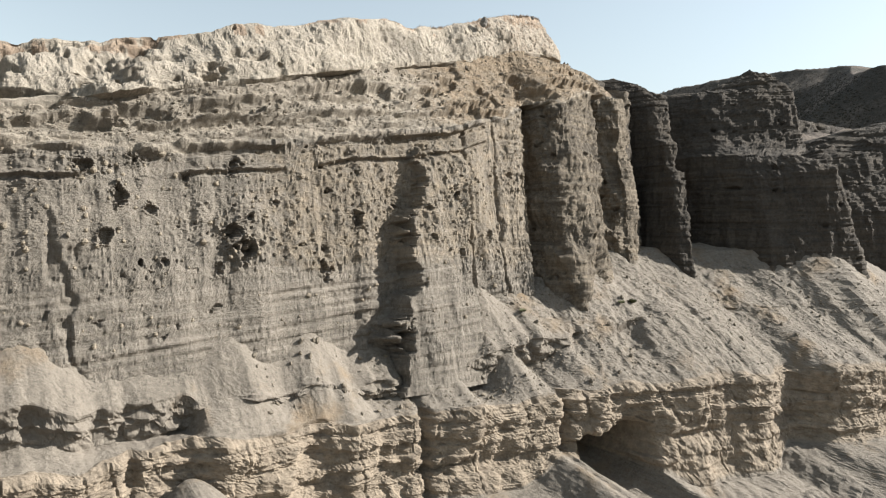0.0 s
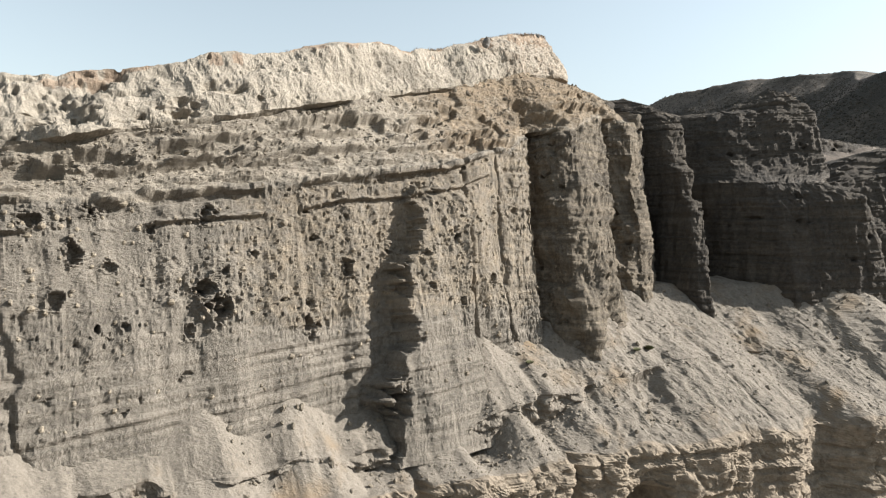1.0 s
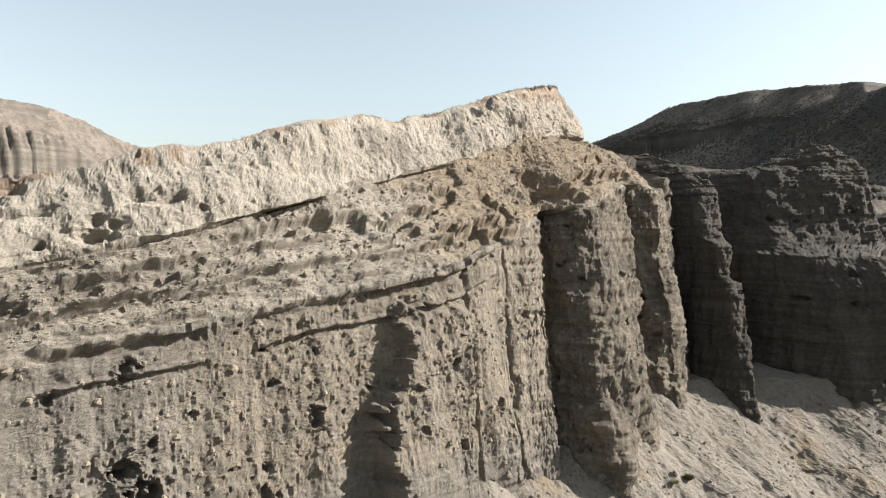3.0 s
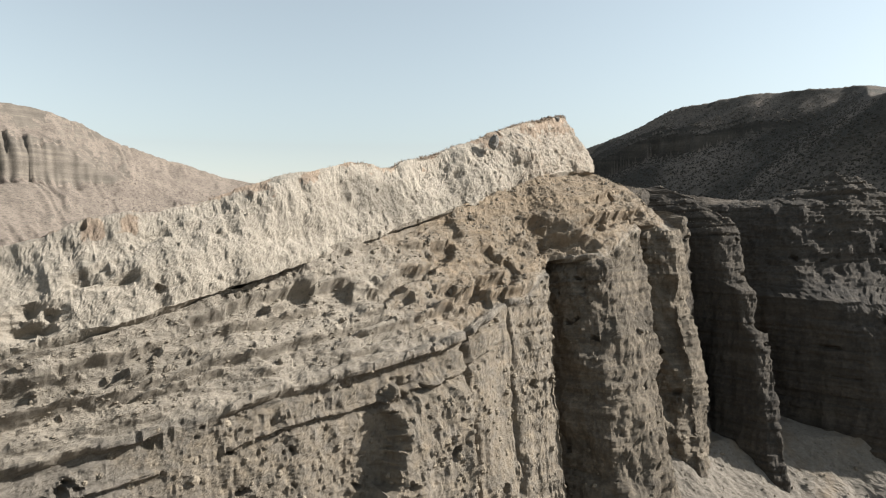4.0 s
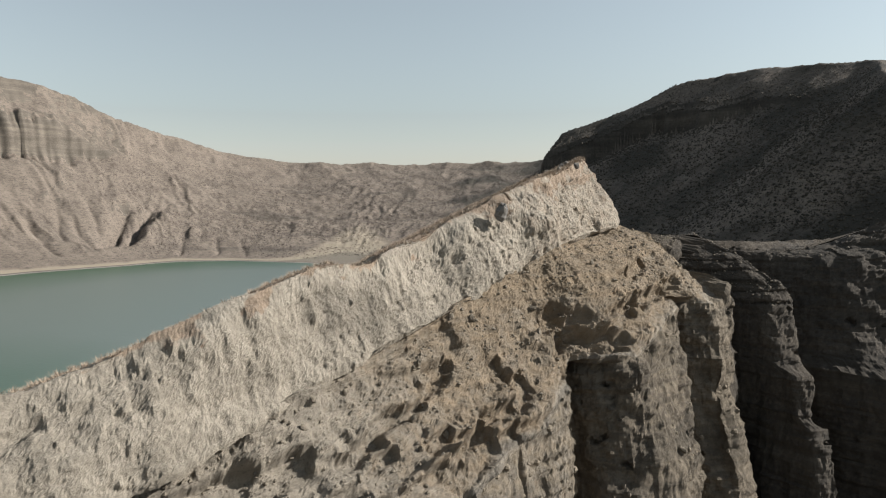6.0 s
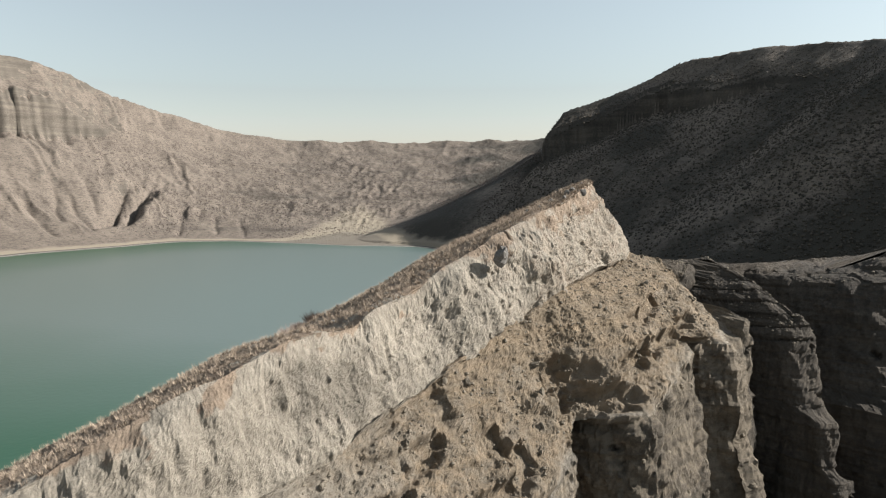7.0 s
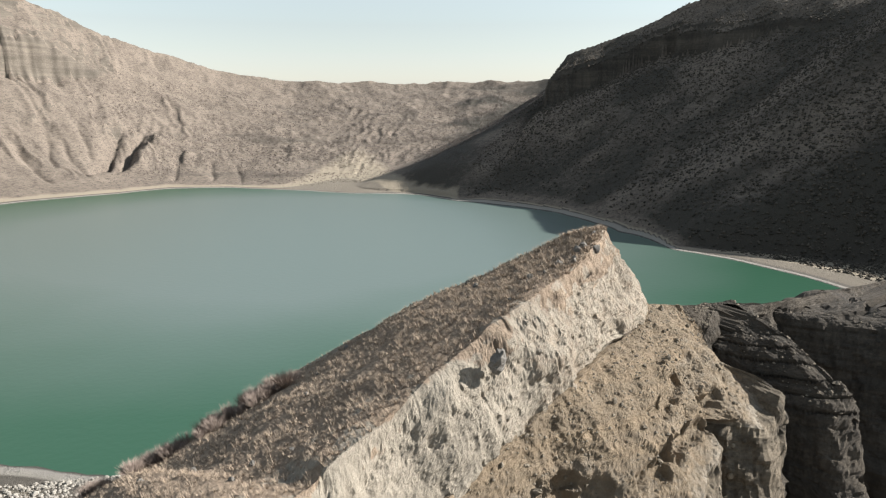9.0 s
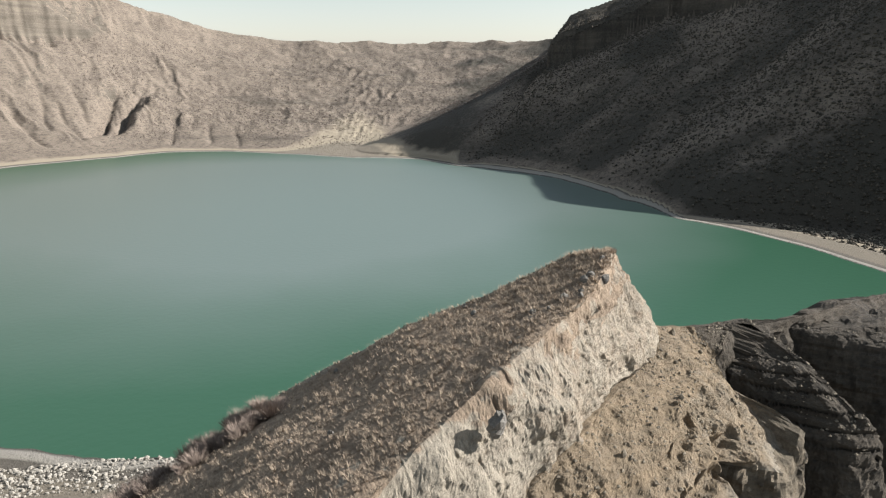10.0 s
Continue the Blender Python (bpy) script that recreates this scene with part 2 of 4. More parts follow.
wt.inputs["Scale"].default_value, wt.inputs["Detail"].default_value = 0.35, 5
wbm = WATER.node_tree.nodes.new("ShaderNodeBump")
wbm.inputs["Strength"].default_value, wbm.inputs["Distance"].default_value = 0.2, 0.3
wc = WATER.node_tree.nodes.new("ShaderNodeTexCoord")
WATER.node_tree.links.new(wc.outputs["Object"], wt.inputs["Vector"])
WATER.node_tree.links.new(wt.outputs["Fac"], wbm.inputs["Height"])
WATER.node_tree.links.new(wbm.outputs["Normal"], wb.inputs["Normal"])

# ---- crater: ground and lake ----
LX, LY = -130.0, 560.0                          # middle of the lake
TH = [-180, -150, -120, -95, -83, -70, -57, -45, -29, -22, -12, 3, 9, 17, 29, 39, 47, 50, 53.6, 54.6, 58, 69, 85, 101, 111, 121, 131, 149, 180]
SHORE = [365, 372, 352, 338, 348, 364, 380, 388, 385, 345, 288, 262, 260, 258, 258, 259, 257, 255, 254, 254, 260, 285, 284, 324, 376, 394, 369, 363, 365]
RIM_W = [380, 330, 200, 110, 100, 94, 78, 92, 146, 156, 172, 244, 250, 318, 290, 288, 245, 228, 219, 219, 420, 640, 650, 600, 510, 440, 420, 410, 380]
RIM_H = [270, 210, 80, 36, 38, 56, 66, 66, 40, 42, 66, 178, 180, 210, 216, 208, 174, 163, 156, 150, 140, 156, 150, 154, 176, 219, 255, 273, 258]


def periodic(theta, values):
    t = (np.asarray(theta) + 180) % 360 - 180
    return sum(np.interp((t + o + 180) % 360 - 180, TH, values) for o in (-1.0, -0.5, 0, 0.5, 1.0)) / 5


def crater_height(x, y):
    dx, dy = x - LX, y - LY
    r = np.hypot(dx, dy)
    th = np.degrees(np.arctan2(dy, dx))
    shore = periodic(th, SHORE) + 5 * fbm(x / 60, y / 60, 0, 3, 5)
    width, top = periodic(th, RIM_W), periodic(th, RIM_H)
    near = smooth(-115, -100, th) * (1 - smooth(-62, -50, th))          # the side with the cliff
    w = r - shore
    toe = 78 * smooth(-7, -17, th) * smooth(-45, -32, th)                 # flat beach before the slope begins
    t = np.clip((w - toe) / (width - toe), 0, 1)
    power = 1.75 - 0.68 * smooth(-60, -30, th) * (1 - smooth(48, 62, th)) + 0.6 * near
    warp = 14 * fbm(x / 90, y / 90, 0, 3, 9)
    gully = ridged((th * 3.2 + warp * 0.12) / 4.2, w / 420 + 3, 0, 3, 21)
    rise = top * t ** power
    rough = smooth(0.08, 0.45, t) * (1 - near)
    steep = 0.3 + 0.7 * smooth(112, 124, th)          # the bare hill is cut deeper than the far side
    rise = rise + rough * (1 - 0.6 * smooth(-40, -20, th) * (1 - smooth(45, 60, th))) * (3.4 * steep * gully * (1 - smooth(0.3, 0.6, t) * 0.9) * (0.5 + fbm(x / 60, y / 60, 0, 2, 39)) + 4.2 * fbm(x / 80, y / 80, 0, 3, 31) + (1.3 + 1.5 * smooth(108, 120, th)) * (0.55 + 0.9 * fbm(x / 50, y / 50, 0, 2, 38)) * ridged(th / 1.3 + 0.5 * fbm(x / 32, y / 32, 0, 3, 36), w / 75, 0, 3, 37) + 1.0 * fbm(x / 10, y / 10, 0, 4, 33, 0.65))
    # two slanting gullies at the foot of the bare hill and the spur beside them, then shallow straight runnels
    slant = th + 0.05 * warp + (t - 0.29) * 22.0
    cut = smooth(0.2, 0.27, t) * (1 - smooth(0.36, 0.56, t))
    rise = rise + cut * (-24 * np.exp(-np.abs(slant - 125.6) / 0.9) - 26 * np.exp(-np.abs(slant - 128.6) / 0.9) + 11 * np.exp(-np.abs(slant - 123.0) / 1.8))
    for at_, deep, wide, lean_, low_, high_ in ((131.6, -7, 0.4, 4.0, 0.25, 0.5), (134.5, -6, 0.5, -6.0, 0.3, 0.62), (129.8, -5, 0.4, -3.0, 0.36, 0.62), (138.0, -6, 0.6, 5.0, 0.2, 0.5), (118.0, -4, 0.5, -6.0, 0.15, 0.4), (112.5, -4, 0.5, -5.0, 0.15, 0.36), (108.0, -3, 0.5, -4.0, 0.12, 0.35)):
        rise = rise + deep * np.exp(-np.abs(th + 0.06 * warp - at_ - (t - 0.3) * lean_) / wide) * smooth(low_ - 0.07, low_, t) * (1 - smooth(high_ - 0.16, high_, t))
    # fluted badland below the summit of the bare hill
    flute = smooth(126, 130, th) * (1 - smooth(139, 146, th)) * smooth(0.7, 0.76, t + 0.02 * fbm(th / 3, t * 4, 0, 2, 47)) * (1 - smooth(0.84, 0.88, t))
    rise = rise + flute * (7.5 * ridged(th / 0.75 + 0.2 * fbm(x / 20, y / 20, 0, 2, 50), t * 3, 0, 2, 49) - 10.0 * (1 - smooth(0.77, 0.82, t)))
    rise = rise + near * 1.5 * fbm(x / 12, y / 12, 0, 4, 35) * smooth(0.05, 0.3, t)
    # beds of rock that stand out as a broken cliff band near the rims
    band = 1.1 * smooth(14, 40, th) * (1 - smooth(54.5, 56, th)) + smooth(122, 130, th) * (1 - smooth(139, 150, th)) * 1.5
    edge = 0.80 + 0.05 * fbm(th / 5, 0, 0, 4, 44)
    rise = rise + band * (22 * smooth(edge - 0.008, edge + 0.008, t) + 4 * smooth(edge + 0.03, edge + 0.04, t) - 26 * smooth(0.55, 0.95, t) * 0.75)
    rise = rise - 27 * smooth(54.0, 54.45, th + 0.25 * fbm(t * 9, 0 * t, 0, 2, 46)) * (1 - smooth(55, 59, th)) * smooth(0.68, 0.84, t)      # blocky end of the dark hill
    out = np.clip((w - width) / np.where(near > 0.5, 24, np.where((th > -62) & (th < -35), 60, 500)), 0, 1)
    beyond = rise * (1 - smooth(0, 1, out)) + 9 * smooth(0, 1, out) + 0.02 * np.clip(w - width, 0, 100)
    z = np.where(w < 0, np.maximum(w * 0.12, -8), np.where(w <= width, rise + 0.02 * np.minimum(w, 30) + 0.25, beyond))
    # apron of debris that runs down from the end of the dark hill
    far_ = np.hypot(np.clip(166 - x, 0, None), 1.2 * np.clip(944 - y, 0, None) + 0.8 * np.clip(y - 1100, 0, None))
    apron = 134 * np.clip(1 - far_ / 300, 0, 1) ** 1.45 * smooth(0, 60, w) * smooth(44, 58, th) + rough * 1.2 * fbm(x / 14, y / 14, 0, 4, 98, 0.6)
    meet = smooth(2, 40, apron)
    high = 0.5 * (z + apron + np.sqrt((z - apron) ** 2 + 64.0 * meet)) - 1.0 * meet
    return np.where((apron > 3) & (w > 0) & (w < width) & (th < 100), np.maximum(z, high), z)


rings = np.concatenate([np.linspace(0, 235, 8), np.linspace(240, 420, 90), np.linspace(423, 620, 75), np.linspace(624, 1010, 95), np.linspace(1020, 1500, 30), np.geomspace(1550, 4600, 12)])
turns = np.radians(np.concatenate([np.linspace(-180, -125, 60, endpoint=False), np.linspace(-125, -40, 150, endpoint=False), np.linspace(-40, 152, 820, endpoint=False), np.linspace(152, 180, 40, endpoint=False)]))
turns = np.append(turns, radians(180))
RR, TT = np.meshgrid(rings, turns, indexing="ij")
gx, gy = LX + RR * np.cos(TT), LY + RR * np.sin(TT)
gz = crater_height(gx, gy)
g_shore = periodic(np.degrees(TT), SHORE) + 5 * fbm(gx / 60, gy / 60, 0, 3, 5)
g_w = RR - g_shore
g_cover = g_w * 40 / (40 + 330 * bump_at(np.degrees(TT), 89, 8) + 100 * bump_at(np.degrees(TT), -24, 10) + 90 * bump_at(np.degrees(TT), -85, 12))
g_right = smooth(-14, -8, np.degrees(TT)) * (1 - smooth(54, 60, np.degrees(TT)))
g_cover = np.where(g_w < 6, g_w, np.maximum(g_cover, np.minimum(g_w, 10)) * (1 + 3.0 * g_right))
g_slope = np.abs(np.gradient(gz, axis=0)) / np.maximum(np.gradient(RR, axis=0), 0.5)
g_deg = np.degrees(TT)
g_bed = (g_slope > 1.0) & (g_deg > 10) & (g_deg < 58) & (g_w > 60)
g_bad = (g_slope > 0.95) & (g_deg > 122) & (g_deg < 150) & (g_w > 200)
ground = grid_object("ground", np.stack([gx, gy, gz], -1), (HILL, BEDS, BADLAND), which=np.where(g_bed, 1, np.where(g_bad, 2, 0)), cover=np.clip(g_cover, -5, 300))
# raised over the right-hand hill so that its colour deepens the shade
grown_shade = smooth(-45, -25, g_deg) * (1 - smooth(70, 84, g_deg)) * smooth(6, 22, g_w - 26 * smooth(-8, -17, g_deg)) * 0.6 + 0.18 * smooth(58, 64, g_deg) * (1 - smooth(108, 122, g_deg)) + 0.36 * fbm(gx / 70, gy / 45, 0, 3, 95)
ground.data.attributes.new("growth_shade", "FLOAT", "POINT").data.foreach_set("value", grown_shade.astype(np.float32).ravel())
tagged(ground, "dry brown crater slopes with gullies and scattered scrub", "crater", kind="structure")

lake_part = np.array([0, 0.3, 0.6, 0.85, 1.0])
LR, LT = np.meshgrid(lake_part, np.radians(np.linspace(-180, 180, 256, endpoint=False)), indexing="ij")
LR = LR * (periodic(np.degrees(LT), SHORE) + 18)
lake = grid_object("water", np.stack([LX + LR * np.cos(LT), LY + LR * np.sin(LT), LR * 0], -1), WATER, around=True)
tagged(lake, "still green crater lake with faint ripples", "lake", kind="structure")

# ---- cliff frame: s runs along the cliff, d out of its face ----
OX, OY = -31.5, 56.0
UX, UY, NX, NY = 0.8, 0.6, 0.6, -0.8


def place(s, d, z):
    s, d, z = np.broadcast_arrays(np.asarray(s, float), np.asarray(d, float), np.asarray(z, float))
    return np.stack([OX + s * UX + d * NX, OY + s * UY + d * NY, z], -1)


def seat_d(s):
    return knots(s, [-60, 0, 18, 32, 53, 65, 74, 79], [-6, -3.2, -2.0, -5.8, -11.6, -13.0, -16.1, -19.5])


def seat_z(s):
    return knots(s, [-60, -4, 18, 32, 53, 65, 74, 79], [48.4, 51.2, 55.8, 59.3, 64.1, 67.7, 68.2, 69.0])


def rim_z(s):
    return np.interp(s, [-60, 8, 36, 43, 50, 56.5, 62, 66, 72.5, 76, 80.4, 82, 84, 86.5, 90, 95, 130], [47, 48.4, 52.2, 53.4, 55.4, 57.5, 58.6, 60.2, 62.0, 61.4, 61.7, 63.2, 65.0, 66.6, 66.3, 65.8, 65])


def rim_d(s):
    """The top of the sheer face; two pillars with broad shaded flanks stand out between clefts."""
    return np.interp(s, [-60, 0, 36, 43, 50, 56.3, 56.8, 58.5, 60.8, 61.9, 63.4, 66, 72.4, 73.0, 74.4, 77.2, 78.0, 82.0, 82.6, 83.6, 86, 95, 130],
                     [-0.6, -0.6, -0.7, -1.2, -2.8, -4.8, -8.0, -12.5, -6.4, -4.7, -4.1, -4.7, -7.2, -10, -13, -8.2, -6.9, -7.8, -11.5, -15.5, -16.6, -16.2, -13])


def slope_d(s):
    """The lower edge of the stepped beds, which reach out over the clefts."""
    return np.interp(s, [-60, 0, 36, 43, 50, 56.3, 58.8, 62.2, 66, 72.4, 74.5, 76.8, 80.4, 81.2, 83.5, 86, 95, 130], [-0.9, -0.9, -1.0, -1.5, -3.2, -5.4, -7.6, -5.0, -5.6, -8.0, -9.8, -8.4, -9.2, -12.0, -15.8, -16.8, -16.4, -13.2])


def batter(s):
    """How far the foot of the face stands out before its top."""
    return np.interp(s, [40, 48, 52, 56.5, 62, 72, 80.4, 83.5, 88], [0, 1, 3, 6, 9.5, 11, 9, 5, 3])


def face_row(s, out, z):
    down = batter(s) * np.clip((rim_z(s) - z) / (rim_z(s) - 34), 0, 1.3)
    return place(s - 0.6 * down, rim_d(s) + out + 0.8 * down, z + 0 * s)


def foot_z(s):
    """Where the talus meets the wall: cones of debris between bare stretches."""
    z = knots(s, [-60, -2, 20, 35, 45, 53, 58, 70, 80, 200], [30, 30, 28.6, 28.8, 31.5, 35.2, 36.0, 38, 37.5, 37.5])
    return z + 2.8 * bump_at(s, -2.5, 3) + 2.8 * bump_at(s, 14, 2.8) + 3.0 * bump_at(s, 22, 2.8) + 3.4 * bump_at(s, 43.6, 2.8) - 0.9 * bump_at(s, 53.5, 2.6)


# main wall
def tuff(a, b, seed):
    """Relief of weathered tuff on a face: a along it, b up it."""
    w = 0.35 * fbm(a / 1.1, b / 1.1, 0, 3, seed)
    c1, o1 = cells(a / 1.7 + w, b / 1.3 + w, seed + 1)
    c2, o2 = cells(a / 0.46 + w, b / 0.5, seed + 2)
    coarse = smooth(-0.5, 0.5, fbm(a / 6, b / 6, 0, 2, seed + 9))
    out = (0.07 + 0.08 * coarse) * fbm(a / 0.9, b / 1.3, 0, 5, seed + 3, 0.62) + 0.05 * ridged(a / 0.6, b / 2.6, 0, 2, seed + 6)
    out = out - np.where(o1 > 0.955, 0.9, 0.0) * (1 - smooth(0.08, 0.28, c1))
    c3, o3 = cells(a / 0.42 + w, b / 1.1 + 0.6 * w, seed + 4)                # upright clods between rain runnels
    out = out + (0.3 + 0.7 * coarse) * np.where(o3 > 0.78, 0.09, np.where(o3 < 0.1, -0.16, 0.0)) * (1 - smooth(0.12, 0.46, c3))
    return out + (0.35 + 0.65 * coarse) * np.where(o2 > 0.9, 0.2, np.where(o2 < 0.05, -0.3, 0.0)) * (1 - smooth(0.14, 0.4, c2))


s_fine = np.linspace(-60, 200, 26000)
weight = np.interp(s_fine, [-60, -25, -23, 57, 80, 90, 200], [0.25, 0.3, 1.0, 1.0, 0.85, 0.4, 0.25])
length_ = np.cumsum(np.hypot(np.gradient(s_fine), 0.8 * np.gradient(rim_d(s_fine))) * weight)
s = np.interp(np.linspace(length_[0], length_[-1], 1120), length_, s_fine)
face_run = np.cumsum(np.hypot(np.gradient(s), np.gradient(rim_d(s))))
crest_d = np.where(s < 79, seat_d(s), knots(s, [79, 84, 90, 97, 110, 130, 200], [-19.5, -18.4, -17.8, -17.2, -16, -14.5, -16]))
crest_z = np.where(s < 79, seat_z(s), knots(s, [79, 84, 90, 97, 110, 130, 200], [68.9, 67.4, 67.3, 65.9, 64.6, 63.5, 63]))
bank = smooth(-0.05, 0.3, grain(s / 5.5, 0 * s, 0, 63)) * smooth(22, 28, s) * (1 - smooth(62, 66, s))       # earth heaped against the slab
rows = np.array([
    face_row(s, 2.6, 24),
    face_row(s, 2.2, 27.5),
    face_row(s, 1.0, 40),
    place(s, rim_d(s), rim_z(s)),
    place(s, slope_d(s), rim_z(s) + 0.7),
    place(s, (slope_d(s) + crest_d) / 2, (rim_z(s) + crest_z) / 2 + 0.4 + 1.3 * smooth(52, 64, s) * (1 - smooth(79, 84, s))),
    place(s, crest_d + (0.15 + 0.8 * bank) * (s < 78), crest_z + (0.08 + 0.7 * bank) * (s < 78)),
    place(s, crest_d - 1.4 - 2.5 * smooth(79, 74, s), crest_z - 0.3),
    place(s, crest_d - 15, crest_z - 12),
])
p = resample(rows, [8, 75, 115, 8, 62, 62, 8, 6])
S = np.broadcast_to(s, p.shape[:2])
F = np.broadcast_to(face_run, p.shape[:2])
G = np.broadcast_to(np.cumsum(np.hypot(np.gradient(s), np.gradient(slope_d(s)))), p.shape[:2])
Z = p[..., 2]
D = (p[..., 0] - OX) * NX + (p[..., 1] - OY) * NY
zone = smooth(-0.6, 0.9, Z - rim_z(S) + 0.5 * fbm(S / 4, Z / 4, 0, 2, 15))     # 0 on the wall, 1 on the stepped beds above it
low = 1 - smooth(34.5, 38.5, Z + 0.9 * grain(S / 5, Z / 3, 0, 3))
nv = -normals(p)
up_out = np.array([0.78 * NX, 0.78 * NY, 0.62])
nv = nv * (1 - zone[..., None]) + up_out * zone[..., None]
nv = nv / np.maximum(np.linalg.norm(nv, axis=2, keepdims=True), 1e-6)
wall_move = 0.5 * fbm(F / 7, Z / 22, 0, 3, 11) + 0.2 * fbm(F / 1.9, Z / 11, 0, 3, 12) + tuff(F, Z, 300) * (1 - 0.55 * low)
wall_move = wall_move + smooth(57, 60, S) * (0.7 * fbm(F / 3.2, Z / 4.5, 0, 3, 92) + 0.25 * fbm(F / 1.2, Z / 1.2, 0, 3, 93))
wall_move = wall_move + low * (0.16 * grain(S / 7, Z * 2.4 - 0.2 * S, 0, 17))
# buttress with its deep shadowed side, and the crack beyond it
wob = 0.9 * fbm(S / 2, Z / 3, 0, 4, 18)
left_ = 31.0 + 0.23 * (Z - 30) - 1.1 * wob + 1.0 * fbm(S / 3, Z / 1.6, 0, 4, 16, 0.6)                     # the buttress widens downwards
wall_move = wall_move + (3.5 - 0.11 * (Z - 30)) * smooth(left_, left_ + 1.1, S) * (1 - smooth(41.8, 43.2, S + 0.6 * wob)) * smooth(52.5, 49.5, Z + wob) - 0.5 * bump_at(S, left_ - 1.3, 1.2) * smooth(51, 44, Z) - 0.9 * bump_at(S + 0.4 * wob, 43.4, 0.3) - 0.5 * bump_at(S + wob, 49.5, 0.3)
wall_move = wall_move - 1.6 * bump_at(S + 1.5 * wob, 37.2, 1.2) * bump_at(Z + wob, 50.3, 1.1) - 0.6 * bump_at(S + 1.3 * wob, 0.5, 0.7) * smooth(46, 40, Z + 2 * wob)
wall_move = wall_move + 1.3 * bump_at(S, 48, 2.6) * smooth(46, 37, Z)
beds = Z - 0.16 * S + 0.5 * fbm(S / 7, Z / 5, 0, 3, 19)
turn_ = (beds / 1.6 + 0.4 * grain(S / 9, beds / 6, 0, 20)) % 1.0
rows_up = np.broadcast_to(np.clip((np.arange(p.shape[0]) - 206) / 124.0, 0, 1)[:, None], p.shape[:2])
holds = (1 - smooth(0.3, 0.6, rows_up + 0.3 * fbm(S / 5, Z / 5, 0, 2, 24)) * smooth(38, 56, S)) * smooth(-0.05, 0.45, fbm(S / 6.5, beds / 1.4, 0, 4, 23))          # where a bed stands out
_, plate_o = cells(S / 2.6 + 0.3 * fbm(S, Z, 0, 2, 22), np.floor(beds / 1.6) + 0.5, 25)
plate_w = 0.45 + 0.75 * plate_o
rise_, fall_ = smooth(0.16, 0.34, turn_), smooth(0.5, 0.95, turn_)
step = -0.55 * smooth(0.0, 0.12, turn_) * (1 - rise_) + 0.6 * plate_w * rise_ * (1 - fall_)
warp_ = 0.35 * fbm(S / 1.5, Z / 1.2, 0, 3, 33)
c_, own_ = cells(S / 2.3 + warp_, beds / 0.8 + 0.6 * warp_, 34)             # each block of a layer stands out by its own amount
_, own2_ = cells(S / 0.8 + warp_, beds / 0.5 + warp_, 36)
blocks = np.where(own_ > 0.5, 0.5, -0.45) + 0.35 * (own2_ - 0.5) - 0.25 * smooth(0.4, 0.7, c_)
spots_ = bump_at(S, 56.8, 4.2) * bump_at(Z, 60.4, 2.4) + bump_at(S, 70.5, 4.0) * bump_at(Z, 64.0, 1.0) + 0.7 * bump_at(S, 74.5, 2.6) * bump_at(Z, 60.8, 2.2) + 0.8 * bump_at(S, 67, 6) * bump_at(Z - 0.1 * (S - 66), 61.6, 0.7)
dark_ = spots_ * smooth(-0.4, 0.2, fbm(S / 2.5, Z / 2, 0, 3, 37))
broken = np.clip(dark_ + smooth(80, 86, S) * 0.5 + 0.8 * smooth(0.0, 0.4, fbm(S / 5, beds / 2.2, 0, 3, 39)) * smooth(8, 20, S) * (1 - smooth(54, 60, S)) * (1 - smooth(0.45, 0.8, rows_up)), 0, 1)
ledge_move = (0.65 + 0.35 * smooth(10, 30, S)) * holds * step * (1 - 0.85 * smooth(50, 57, S)) + 0.3 * broken * blocks + 0.34 * fbm(G / 3, Z / 1.6, D / 3, 4, 27) + 0.08 * fbm(G / 0.8, Z / 0.6, D / 1.2, 5, 29, 0.6)
reach = 5.0 + 5.0 * smooth(54, 68, S)
near_seat = smooth(1.0, 0.35, (D - np.interp(S, s, crest_d)) / reach + 0.25 * fbm(S / 3, Z / 3, 0, 3, 30)) * smooth(40, 55, S)     # loose earth under the slab
ledge_move = ledge_move * (1 - 0.55 * near_seat)
behind = np.broadcast_to((np.arange(p.shape[0]) > 328)[:, None], p.shape[:2])
ledge_move = np.where(behind, 0.25 * fbm(p[..., 0] / 2, p[..., 1] / 2, 0, 3, 32), ledge_move)
over_rim = Z - rim_z(S) + 0.3 * fbm(S / 7, 0 * S, 0, 3, 40) + 0.1 * fbm(S / 0.9, Z / 0.9, 0, 3, 48)
hard_bed = smooth(-0.35, 0.1, fbm(S / 4.5, Z / 6, 0, 3, 41)) * (1 - smooth(49, 52, S)) + 0.5 * smooth(57, 59, S) * (1 - smooth(66, 68, S))
thin_ = grain(F / 11, Z / 0.55 - 0.05 * F, 0, 43) + 0.6 * grain(F / 5, Z / 0.3, 0, 46)
wall_move = wall_move + 0.15 * thin_ * smooth(50.5, 52, S) * (0.45 + 0.55 * smooth(-0.2, 0.3, fbm(F / 4, Z / 5, 0, 3, 42)))
